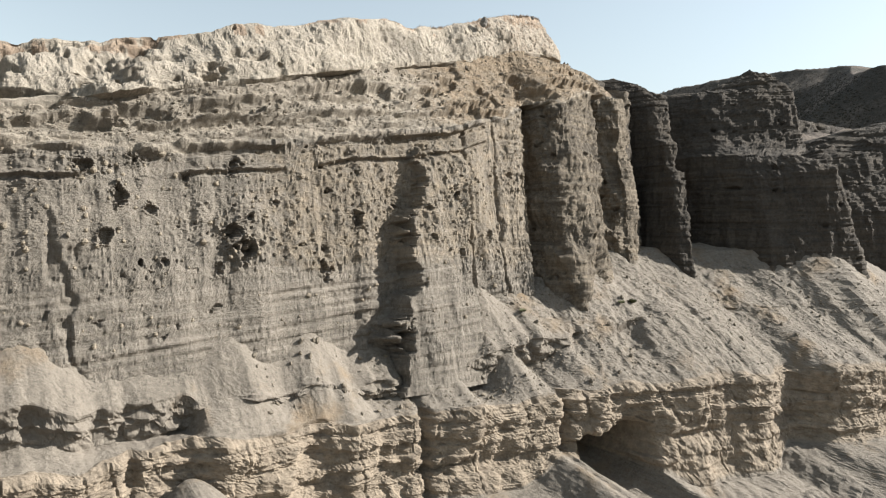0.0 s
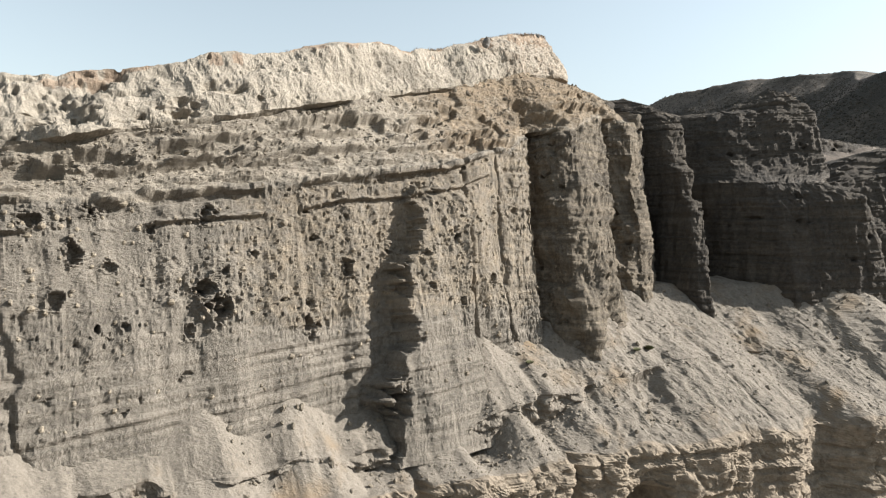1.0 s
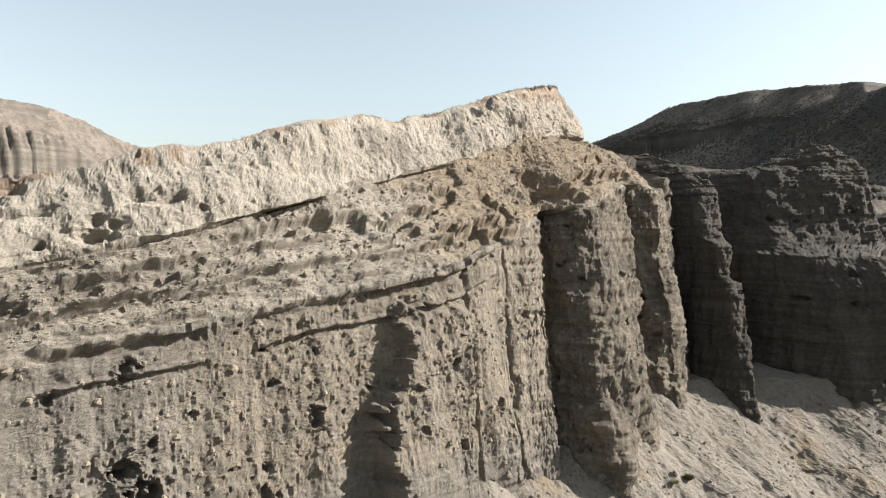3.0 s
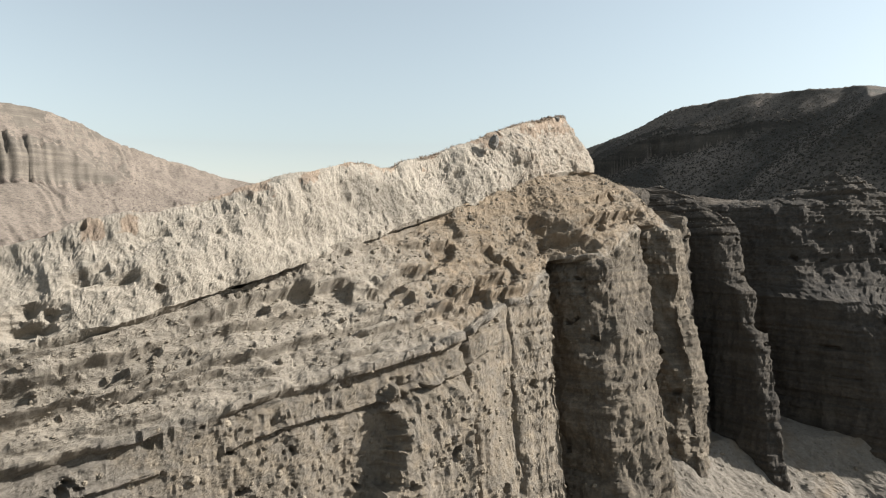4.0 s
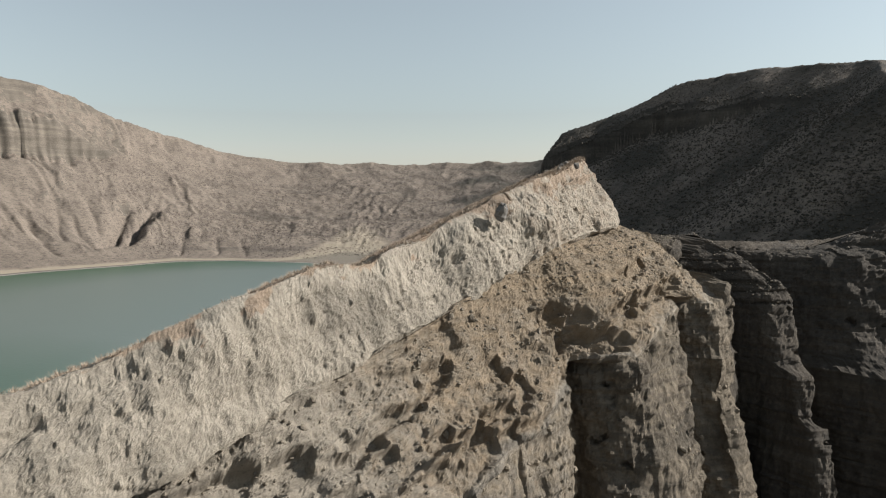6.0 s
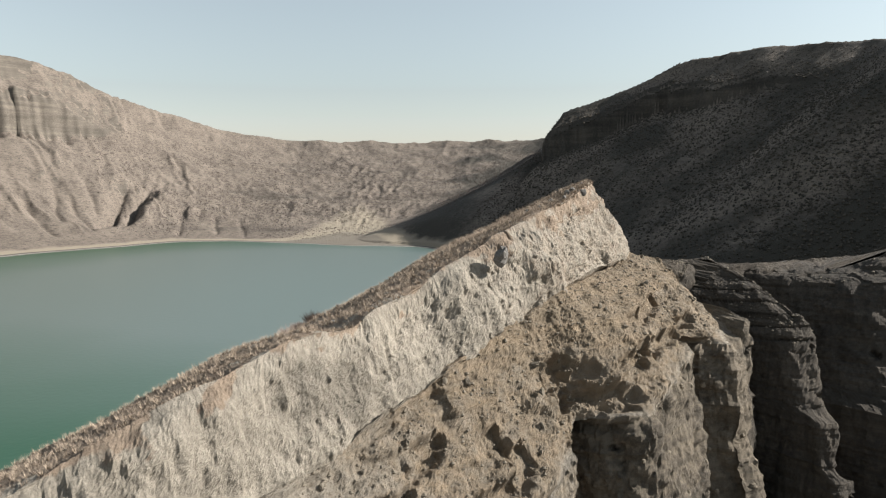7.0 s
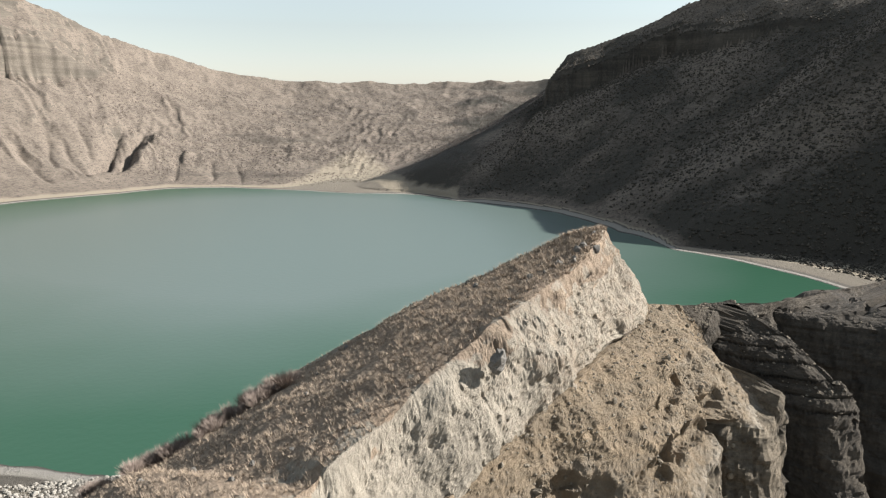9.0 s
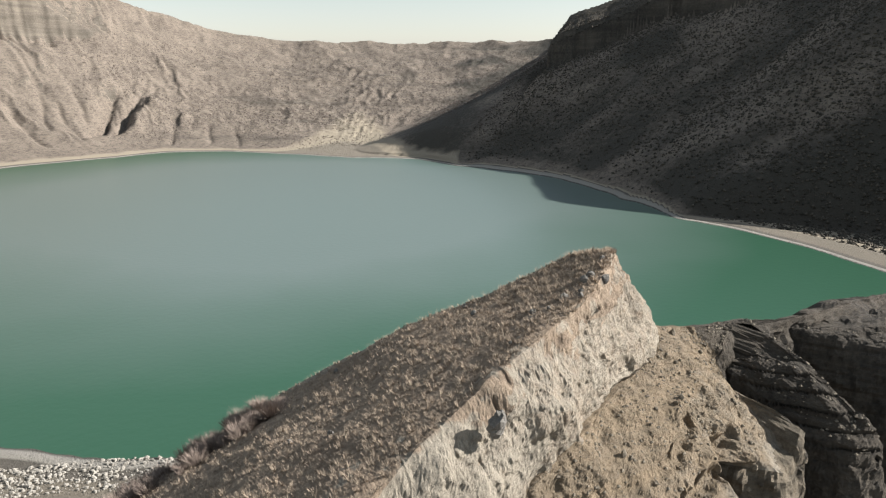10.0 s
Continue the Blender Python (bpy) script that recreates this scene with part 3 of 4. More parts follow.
# single niches where large stones have dropped out of the face
frayed = 0.75 * fbm(S / 0.7, Z / 0.7, 0, 4, 97, 0.6)
for a_, b_, r_ in ((15.8, 39.7, 0.95), (14.8, 41.5, 0.9), (16.3, 42.8, 0.5), (24.4, 37.8, 0.7), (28.3, 42.5, 0.65), (15.2, 47.6, 0.6), (13.3, 37.8, 0.5), (36.2, 40.5, 0.4), (10.8, 46.4, 0.45), (52.1, 48.5, 0.45),
                   (5.0, 44.4, 0.7), (8.4, 38.9, 0.45), (7.6, 43.4, 0.5), (40.0, 38.6, 0.4), (19.1, 44.3, 0.45), (36.1, 43.7, 0.4), (6.4, 48.7, 0.8), (9.4, 49.0, 0.65), (2.2, 47.0, 0.7), (3.6, 41.0, 0.6), (46.5, 40.6, 0.5)):
    away = np.hypot((S - a_) * 1.15, Z - b_) / r_ + frayed
    wall_move = wall_move - 1.25 * r_ * (1 - smooth(0.3, 1.1, away)) + 0.3 * r_ * smooth(0.9, 1.1, away) * (1 - smooth(1.2, 1.7, away))
# hollows under broken lips of harder rock: middle, spread along and up, how many, how wide and high
hollow, lip_ = 0.0 * S, 0.0 * S
rng_h = np.random.default_rng(61)
skew = 0.9 * fbm(S / 1.3, Z / 1.3, 0, 3, 91)
for s_, z_, n_, along_, up_, wide_, high_ in ((58.8, 61.2, 9, 1.6, 0.9, 1.1, 0.42), (61.0, 60.0, 4, 1.0, 0.3, 1.5, 0.4), (45.3, 59.3, 4, 0.9, 0.6, 1.2, 0.42), (51.5, 59.0, 4, 1.0, 0.5, 0.8, 0.45), (49.5, 57.2, 4, 1.2, 0.3, 1.0, 0.38),
                                              (48.7, 55.7, 4, 1.0, 0.4, 0.7, 0.6), (44.5, 56.6, 3, 1.2, 0.2, 1.3, 0.35), (31.5, 57.2, 7, 2.2, 0.4, 1.3, 0.4), (69.7, 65.0, 5, 1.4, 0.4, 1.2, 0.35), (72.5, 63.6, 4, 1.2, 0.3, 1.0, 0.35),
                                              (37.5, 56.8, 4, 1.5, 0.3, 1.1, 0.35), (26.0, 56.0, 6, 2.4, 0.4, 1.6, 0.35), (6.0, 51.4, 7, 5.0, 0.4, 1.8, 0.35), (17.0, 53.5, 7, 4.0, 0.4, 1.8, 0.35), (-6.0, 50.0, 5, 5.0, 0.4, 1.8, 0.35), (41.0, 58.2, 3, 1.5, 0.3, 1.2, 0.35), (64.5, 62.4, 5, 1.6, 0.4, 1.0, 0.32)):
    for _ in range(n_):
        a_ = s_ + along_ * rng_h.normal()
        b_ = z_ + 0.16 * (a_ - s_) + up_ * rng_h.normal()
        w_, h_ = wide_ * (0.6 + 0.7 * rng_h.random()), high_ * (0.6 + 0.8 * rng_h.random())
        da, db = np.abs(S - a_ + 0.5 * skew) / w_, (Z - b_ - 0.16 * (S - a_) + 0.22 * skew) / h_
        span = smooth(1.15, 0.8, da)
        hollow = np.maximum(hollow, span * smooth(1.3, 0.6, np.abs(db)) * (0.7 + 0.4 * rng_h.random()))
        lip_ = np.maximum(lip_, span * smooth(0.9, 1.15, db) * (1 - smooth(1.6, 3.2, db)) * (0.5 + 0.5 * rng_h.random()))
ledge_move = ledge_move * (1 - 0.6 * np.clip(hollow + lip_, 0, 1)) - 0.85 * hollow + 0.4 * lip_ * (1 - hollow)
for _ in range(3):                                            # weathered risers
    ledge_move[1:-1] = (ledge_move[:-2] + 2 * ledge_move[1:-1] + ledge_move[2:]) / 4
move = wall_move * (1 - zone) + ledge_move * zone
sharp = lambda lo, hi: smooth(lo - 0.14, lo + 0.14, over_rim) * (1 - smooth(hi - 0.14, hi + 0.14, over_rim))
move = move + hard_bed * (0.6 * plate_w * sharp(0.0, 0.6) - 0.4 * sharp(-0.7, 0.0) + 0.6 * plate_w * sharp(2.4, 2.8) - 0.3 * sharp(1.8, 2.4) + 0.4 * plate_w * sharp(-2.2, -1.9) - 0.3 * sharp(-2.6, -2.2))
def grit(q_, seed, amount):
    """Loose fine roughness from point to point."""
    a_, b_ = np.meshgrid(np.arange(q_.shape[0]), np.arange(q_.shape[1]), indexing="ij")
    gap = np.linalg.norm(np.gradient(q_, axis=1), axis=2)
    return amount * np.clip(gap / 0.09, 0, 1) * (hashed(a_, b_, a_ * 0, seed) - 0.5)


move = move + grit(p, 71, 0.05)
p = p + nv * move[..., None]
D2 = (p[..., 0] - OX) * NX + (p[..., 1] - OY) * NY
p = p + nv * (zone * (0.16 * fbm(G / 1.1, p[..., 2] / 0.8, D2 / 0.9, 4, 99, 0.6)))[..., None]           # crumbling of the risers
# 1 is the recess beyond the pillars, in the shade-darkened fin rock
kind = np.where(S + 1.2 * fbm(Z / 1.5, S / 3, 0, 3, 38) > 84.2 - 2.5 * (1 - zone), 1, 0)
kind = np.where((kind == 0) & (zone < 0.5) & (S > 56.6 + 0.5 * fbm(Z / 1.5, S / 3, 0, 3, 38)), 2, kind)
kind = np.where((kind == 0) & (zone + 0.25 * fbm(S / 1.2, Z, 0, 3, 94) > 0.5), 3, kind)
cliff = grid_object("cliff", p, (WALL, SHADED_FIN, PILLAR, DUSTY), which=kind, cover=np.maximum(np.maximum(0.92 * near_seat, 0.6 * smooth(24, 48, S)) * zone, (1 - zone) * (1 - low) * 0.48 * smooth(2, 24, S)), flat=True)
tagged(cliff, "tall beige tuff cliff with pitted face and stepped beds above", "cliff", kind="structure")
cliff_grid, cliff_out, cliff_s = p, nv, s


# ---- capping slab ----
def slab_thick(s):
    return np.interp(s, [-60, -5, 11, 14, 17, 22, 27, 33, 38, 39.6, 41.2, 45, 52, 57, 67, 73, 79], [6.4, 6.9, 6.3, 6.6, 6.95, 6.5, 6.8, 7.0, 7.15, 6.9, 6.1, 6.25, 6.3, 6.6, 7.2, 7.9, 7.9])


s = np.concatenate([np.linspace(-60, -24, 40, endpoint=False), np.linspace(-24, 77.3, 860)])
ends = np.interp(s, [73.8, 75.2, 76.4, 77.3], [1, 0.85, 0.46, 0.05])        # blunt end
sd, sz, thick = seat_d(s), seat_z(s), slab_thick(s) * ends
lean = knots(s, [-60, 0, 15, 30, 55, 68, 74, 79], [4.5, 4.0, 3.0, 0.9, 1.2, 1.0, 2.2, 2.2])
back = knots(s, [-60, 20, 43, 52, 62, 64.5, 70, 79], [-60, -56, -46, -44, -38, -30, -25, -22.6])
front = sd - lean


def top_z(s_, d_, front_, edge_z):
    run = np.clip(front_ - d_, 0, None)
    return edge_z - 0.25 * run - 0.0045 * run ** 2


edge_z = sz + thick
hang = 0.25 + (0.9 + 0.6 * smooth(34, 24, s)) * smooth(-0.3, 0.4, grain(s / 6, 0 * s, 0, 47)) * ends
rows = [place(s, sd - 6, sz - 0.2), place(s, sd - 0.5, sz - 0.1), place(s, sd + hang, sz + 0.45), place(s, sd + 0.4 * hang - 0.3 * lean, sz + 0.45 * thick), place(s, front + 0.05, edge_z - 1.5), place(s, front - 1.0, edge_z - 0.3)]
for f in (0.12, 0.3, 0.55, 0.8, 1.0):
    d_ = front - 1.0 + (back - front + 1.0) * f
    rows.append(place(s, d_, top_z(s, d_, front, edge_z)))
rows.append(place(s, back - 2.5, top_z(s, back, front, edge_z) - 3.5))
rows.append(place(s, back - 6, top_z(s, back, front, edge_z) - 10))
rows = np.array(rows)
p = resample(rows, [6, 4, 30, 30, 8, 14, 18, 22, 20, 16, 8, 6])
S = np.broadcast_to(s, p.shape[:2])
Z = p[..., 2]
k = np.broadcast_to(np.arange(p.shape[0])[:, None], p.shape[:2]) * 1.0
face = smooth(5, 14, k) * (1 - smooth(70, 84, k))
nv = -normals(p)
q = p / 1.0
c1, o1 = cells(S / 2.6 + 0.6 * grain(S / 1.5, Z / 1.5, 0, 41), (Z - 0.17 * S) / 1.5 + 0.4 * grain(S / 1.3, Z / 1.3, 5, 42), 43)
c2, o2 = cells(S / 0.75 + 0.4 * grain(S, Z, 0, 45), Z / 0.75, 46)
pits = np.where(o1 > 0.74, 1.0, 0.0) * (1 - smooth(0.08, 0.28, c1)) * (1.0 - 0.9 * smooth(18, 28, S))
c3, o3 = cells(S / 0.75 + 0.5 * grain(S / 0.9, Z / 0.9, 3, 48), Z / 2.2 + 0.4 * grain(S / 0.7, Z / 0.7, 7, 44), 50)
slots = np.where(o3 > 0.86, 0.3 + 4 * (o3 - 0.86), 0.0) * (1 - smooth(0.05, 0.34 * (0.4 + o3 * 0.6), c3)) * smooth(25, 48, S)      # upright pocks
streak = 0.13 * fbm(S / 0.9, Z / 1.1, 0, 5, 53, 0.64) + 0.06 * ridged(S / 0.9 + 0.1 * Z, Z / 3.4, 0, 2, 54)
move = face * (0.75 * fbm(S / 6, Z / 5, 0, 4, 51) + streak - 0.8 * pits - 1.3 * smooth(0.0, 0.75, fbm(S / 4.5, (Z - 0.17 * S) / 1.7, 0, 4, 52)) * (1 - smooth(12, 30, S)) - 0.3 * slots - 0.12 * smooth(0.45, 0.9, fbm(S / 0.9, Z / 0.6, 0, 4, 49, 0.6)) * smooth(25, 48, S) + 0.2 * np.where(o2 < 0.04, 1.0, 0.0) * (1 - smooth(0.1, 0.35, c2))) + (1 - face) * (0.26 * fbm(q[..., 0] / 7, q[..., 1] / 7, 0, 3, 55) + 0.07 * fbm(q[..., 0], q[..., 1], 0, 3, 57))
move = move - 0.5 * bump_at(S, 42.5, 0.9) * smooth(70, 85, k) * (1 - smooth(84, 100, k)) + 0.1 * bump_at(S, 71, 3) * smooth(70, 85, k) * (1 - smooth(100, 120, k))
p = p + nv * move[..., None]
p = p + nv * grit(p, 73, 0.045)[..., None]
turf = smooth(68, 84, k + 14 * fbm(S / 2.2, k / 9, 0, 4, 58, 0.65) - 4 * smooth(60, 45, S) + 9 * smooth(60, 70, S)) * (1 - 0.7 * smooth(p.shape[0] - 24, p.shape[0] - 15, k))
turf = np.maximum(turf, 0.42 * smooth(44, 60, S) * (1 - smooth(0.2, 0.8, fbm(S / 3, Z / 2, 0, 3, 59))))      # dust blown on to the face
cap = grid_object("caprock_slab", p, SLAB, cover=turf, flat=True)
tagged(cap, "pale tilted caprock slab with dry grass on its back", "rock slab", kind="structure")
slab_grid, slab_out = p, nv


# ---- rock fins in front of the recess ----
def buttress(levels, ridge, seed, label):
    """A free-standing rock: corner outlines (s, d, z) from foot to shoulder, then a bedded crown up to a ridge."""
    n_around = 330
    loops = []
    for corners in levels:
        c = np.array([*corners, corners[0]], float)
        w = np.concatenate([[0], np.cumsum(np.linalg.norm(np.diff(np.array([*levels[0], levels[0][0]], float)[:, :2], axis=0), axis=1))])
        u = np.linspace(0, w[-1], n_around, endpoint=False)
        loop = np.stack([np.interp(u, w, c[:, i]) for i in range(3)], -1)
        for _ in range(5):                                   # rounded corners
            loop = (np.roll(loop, 1, 0) + 2 * loop + np.roll(loop, -1, 0)) / 4
        loops.append(loop)
    loops = np.array(loops)
    crest = np.array(ridge, float)
    fine_ = np.stack([np.interp(np.linspace(0, len(crest) - 1, 60), np.arange(len(crest)), crest[:, i]) for i in range(3)], -1)
    near_ = fine_[np.argmin(np.linalg.norm(loops[-1][:, None, :2] - fine_[None, :, :2], axis=2), axis=1)]
    for v in (0.3, 0.65, 1.0):
        mid_ = loops[len(levels) - 1] * (1 - v) + near_ * v
        mid_[:, 2] += 0.55 * math.sin(math.pi * v)
        loops = np.concatenate([loops, mid_[None]])
    tall = np.diff([l_[:, 2].mean() for l_ in loops[:len(levels)]])
    q = resample(loops, [max(3, int(t_ * 4.2)) for t_ in tall] + [12, 12, 10])
    crown_rows = 34
    q = np.concatenate([q, q[:, :1]], axis=1)
    w_ = place(q[..., 0], q[..., 1], q[..., 2])
    n_ = normals(w_)
    middle_ = w_[..., :2].mean(axis=(0, 1))
    if np.mean((w_[:30, :, 0] - middle_[0]) * n_[:30, :, 0] + (w_[:30, :, 1] - middle_[1]) * n_[:30, :, 1]) < 0:
        n_ = -n_
    x_, y_, z_ = w_[..., 0], w_[..., 1], w_[..., 2]
    crown_ = np.broadcast_to(smooth(len(q) - crown_rows - 6, len(q) - crown_rows + 2, np.arange(len(q)))[:, None], x_.shape)
    a_, b_ = x_ + 0.6 * y_, z_
    relief = 0.4 * fbm(x_ / 5, y_ / 5, z_ / 20, 3, seed) + 0.22 * fbm(x_ / 1.1, y_ / 1.1, z_ / 5, 3, seed + 5) + 0.8 * tuff(a_, b_, seed + 20)
    layer = z_ / 1.05 - 0.03 * x_ + 0.3 * fbm(x_ / 5, y_ / 5, 0, 2, seed + 8)
    stand = hashed(np.floor(layer), np.floor(a_ / 5 + hashed(np.floor(layer), 0 * layer, 0 * layer, seed) * 3), 0 * layer, seed + 9) - 0.5
    thin = grain(a_ / 14, z_ / 0.34, 0, seed + 11)
    relief = relief * (1 - 0.35 * crown_) + 0.1 * thin + (0.16 + 0.45 * crown_) * stand - 0.35 * bump_at(layer % 1.0, 0.03, 0.07) * (0.3 + crown_)
    way = n_ * (1 - crown_[..., None]) + crown_[..., None] * (0.7 * n_ + np.array([0, 0, 0.3]))
    close_ = np.linspace(0, 1, 6)[::-1]
    relief[-6:] *= close_[:, None] * 0.7 + 0.3
    relief = relief + grit(w_, seed, 0.06)
    relief[:, -1] = relief[:, 0]
    w_ = w_ + way * relief[..., None]
    w_[:, -1] = w_[:, 0]
    ob = grid_object("rock_pillar", w_, SHADED_FIN, cover=np.zeros(w_.shape[:2]), flat=True)
    tagged(ob, label, "rock pillar", group="rock pillars of the cliff")
    return w_, way


fin_grid, fin_out = buttress(
    [[(82.5, -19, 30), (79.6, 5.4, 30), (80.9, 6.6, 30), (89, -19, 30)],
     [(83, -19, 37), (80.4, 3.6, 37), (81.8, 4.7, 37), (89.5, -19, 37)],
     [(83.8, -19, 48), (82.6, 0.8, 48), (84.2, 1.9, 48), (90, -19, 48)],
     [(83.9, -19, 50), (83.0, 0.4, 50), (84.9, 1.0, 50), (90.2, -19, 50)],
     [(84, -19, 51), (83.0, -1.0, 51), (84.3, -0.2, 51), (90.4, -19, 51)],
     [(84.3, -19, 54.6), (83.6, -1.6, 54.6), (85.2, -0.6, 54.6), (90.6, -19, 54.6)],
     [(84.3, -19, 55.4), (84.0, -3.4, 55.4), (86.0, -2.4, 55.4), (90.8, -19, 55.4)],
     [(84.6, -19, 65.6), (85.9, -5.4, 60.4), (88.2, -4.4, 61.4), (91.2, -18, 66.0)]],
    [(87.4, -18.4, 67.5), (89.0, -16.2, 67.5), (88.6, -11, 65.8), (87.8, -6.4, 62.8)], 161, "banded rock fin darkened for its shade, with a ragged sunlit edge")
massif_grid, massif_out = buttress(
    [[(91, -18, 30), (92.4, 11.6, 30), (105.6, 19.4, 30), (128, 2, 30), (126, -18, 30)],
     [(92, -18, 38), (93.4, 10.2, 38), (105, 18, 38), (127, 1, 38), (126, -18, 38)],
     [(93.5, -18, 49), (95.2, 6.6, 49), (102.8, 15.2, 50.6), (124, 0, 52), (126, -18, 49)],
     [(93.7, -18, 53.2), (95.7, 3.6, 53.2), (101.5, 9.6, 52.8), (122.5, -0.5, 53.2), (126, -18, 53.2)],
     [(93.9, -18, 54.2), (97.6, 0.0, 54.2), (108.4, 7.6, 54.6), (122, -1, 54.8), (126, -18, 54.2)],
     [(94.5, -18, 57), (99.2, -2.6, 57), (109.6, 6.2, 58), (121.5, -2, 58), (126, -18, 56)],
     [(96, -18, 64.8), (102.2, -5.2, 64.6), (111.2, 4.4, 65.0), (120.5, -4, 65), (126, -18, 63)]],
    [(98.5, -16.5, 64.9), (104, -11, 65.5), (107.5, -7, 67.3), (110.9, -3.4, 70.0), (116, -6, 68.8)], 191, "massive banded rock buttress above the talus, darkened for its shade")
buttress(
    [[(116, -22, 30), (120, 4, 30), (146, 26, 30), (170, 0, 30), (166, -22, 30)],
     [(117, -22, 45), (122, 2, 45), (147, 23, 45), (169, 0, 45), (165, -22, 45)],
     [(118, -22, 53), (126, -2, 54), (149, 18, 58), (166, 0, 58), (164, -22, 53)]],
    [(124, -14, 55.5), (140, 2, 61), (149, 8, 63.5), (158, 0, 62)], 221, "distant rock buttress beyond the talus, darkened for its shade")

# ---- talus and lower terraces ----
s = np.concatenate([np.linspace(-60, -24, 50, endpoint=False), np.linspace(-24, 96, 680, endpoint=False), np.linspace(96, 200, 120)])
wallface = np.interp(s, [50, 52, 53.5, 55.5, 61, 65, 67, 70, 74, 78.5, 80.5, 83, 86, 91, 95, 99, 105, 110, 130, 200], [0.8, -1.2, -1.2, 2.0, 1.6, 0.0, -4.0, -0.5, -2.0, -2.0, 0.5, 0.5, 0.0, 3.0, 10.4, 14.0, 18.0, 14, 4, 2])
wallface = sum(np.interp(s + o_, s, wallface) for o_ in (-2, -1, 0, 1, 2)) / 5
wide = sum(np.interp(s + o_, s, wallface) for o_ in (-5, -3.3, -1.7, 0, 1.7, 3.3, 5)) / 7
wallface = wallface + (wide - wallface) * smooth(73, 79, s)
fz = foot_z(s)
edge = knots(s, [-60, 0, 20, 30, 41, 55, 74, 90, 150], [6, 5.6, 6.2, 8.0, 11.0, 14.4, 21.6, 27, 34])
edge = edge + 0.7 * fbm(s / 4, 0 * s, 0, 3, 61) - 4.5 * bump_at(s, 80, 3.0) - 1.6 * bump_at(s, 31.5, 0.5) - 1.2 * bump_at(s, 4.5, 0.6) - 1.2 * bump_at(s, 47.5, 0.5)
ez = knots(s, [-60, 20, 30, 45, 75, 150], [23.4, 23.0, 22.8, 23.2, 23.4, 23]) + 0.5 * fbm(s / 5, 0 * s, 0, 3, 63)
mid_d = 0.5 * (edge + np.maximum(1.2, np.where(s > 82, wallface + 1, 1.2))) + 0.6 * fbm(s / 3, 0 * s, 0, 3, 65)
mid_z = ez + (0.42 + 0.08 * smooth(44, 58, s)) * (fz - ez)
lip = 2.1 * (1 - smooth(50, 56, s)) * smooth(-0.7, 0.6, grain(s / 4, 0 * s, 0, 67))
floor_z = knots(s, [-60, 4, 14, 24, 40, 200], [18.5, 18.5, 17, 15, 14, 14]) + 3.2 * bump_at(s, 9, 3) + 2 * bump_at(s, -6, 4) + 3.2 * bump_at(s, 47.2, 3.0) - 0.7 * bump_at(s, 54.0, 3.0) - 2.5 * smooth(58, 63, s) * (1 - smooth(76, 80, s))
cave = smooth(49.5, 51.5, s) * (1 - smooth(56.0, 58.5, s))
rows = np.array([
    place(s, wallface - 7, fz + 1.4),
    place(s, wallface - 0.5, fz + 0.6),
    place(s, mid_d, mid_z + 0.6 * lip),
    place(s, mid_d - 0.5 * lip, mid_z - lip),
    place(s, edge - 0.5, ez + 0.25),
    place(s, edge, ez - 0.3),
    place(s, edge - 0.4, ez - 4.4),
    place(s, edge - 0.9 - 16 * cave, ez - 5.4),
    place(s, edge + 0.4 - 14 * cave, floor_z + 1.2 * cave),
    place(s, edge + 12, floor_z - 3.5),
    place(s, edge + 40, 9.5 + 0 * s),
])
p = resample(rows, [6, 56, 14, 50, 4, 36, 16, 24, 24, 16])
S = np.broadcast_to(s, p.shape[:2])
k = np.broadcast_to(np.arange(p.shape[0])[:, None], p.shape[:2]) * 1.0
Z = p[..., 2]
bluff = smooth(120, 128, k) * (1 - smooth(200, 208, k))
nv = normals(p)
x_, y_ = p[..., 0], p[..., 1]
D_ = (x_ - OX) * NX + (y_ - OY) * NY
soft = 0.32 * fbm(x_ / 5, y_ / 5, 0, 4, 71) + 0.07 * ridged(S / 1.6 + 0.05 * D_, D_ / 9, 0, 3, 73) + 0.10 * fbm(x_ / 0.7, y_ / 0.7, 0, 4, 75, 0.6)
soft = soft * (1 - 0.5 * (1 - smooth(44, 54, S))) + (bump_at(k, 69, 7)) * 0.6 * fbm(S / 1.2, Z / 0.7, 0, 4, 78)
scarp = bump_at(S + 0.5 * fbm(S, D_, 0, 2, 68), 61.0, 2.4) * smooth(8.9, 9.2, D_ + 0.4 * fbm(S / 1.5, D_, 0, 3, 69)) * (1 - smooth(10.1, 15, D_))
bedz = Z + 0.3 * fbm(S / 5, Z / 3, 0, 2, 77)
crack = bump_at(ridged(S / 2.6 + 0.1 * Z, Z / 14, 0, 1, 82), 1.0, 0.06)
hard = 0.4 * fbm(S / 4, Z / 6, 0, 4, 79) + 0.36 * np.round(2 * grain(S / 8, bedz / 0.7, 0, 81)) / 2 + 0.17 * fbm(S / 0.9, Z / 0.7, 0, 5, 83, 0.6) - 0.28 * crack
p = p + nv * ((soft * (1 - bluff) + hard * bluff) - 1.3 * scarp + grit(p, 75, 0.02) * (1 - bluff) + grit(p, 76, 0.05) * bluff)[..., None]
talus = grid_object("talus_slope", p, TALUS, cover=bluff, flat=True)
tagged(talus, "dusty grey talus above broken pale terrace beds", "talus slope", kind="structure")
talus_grid, talus_out, talus_s = p, nv, s


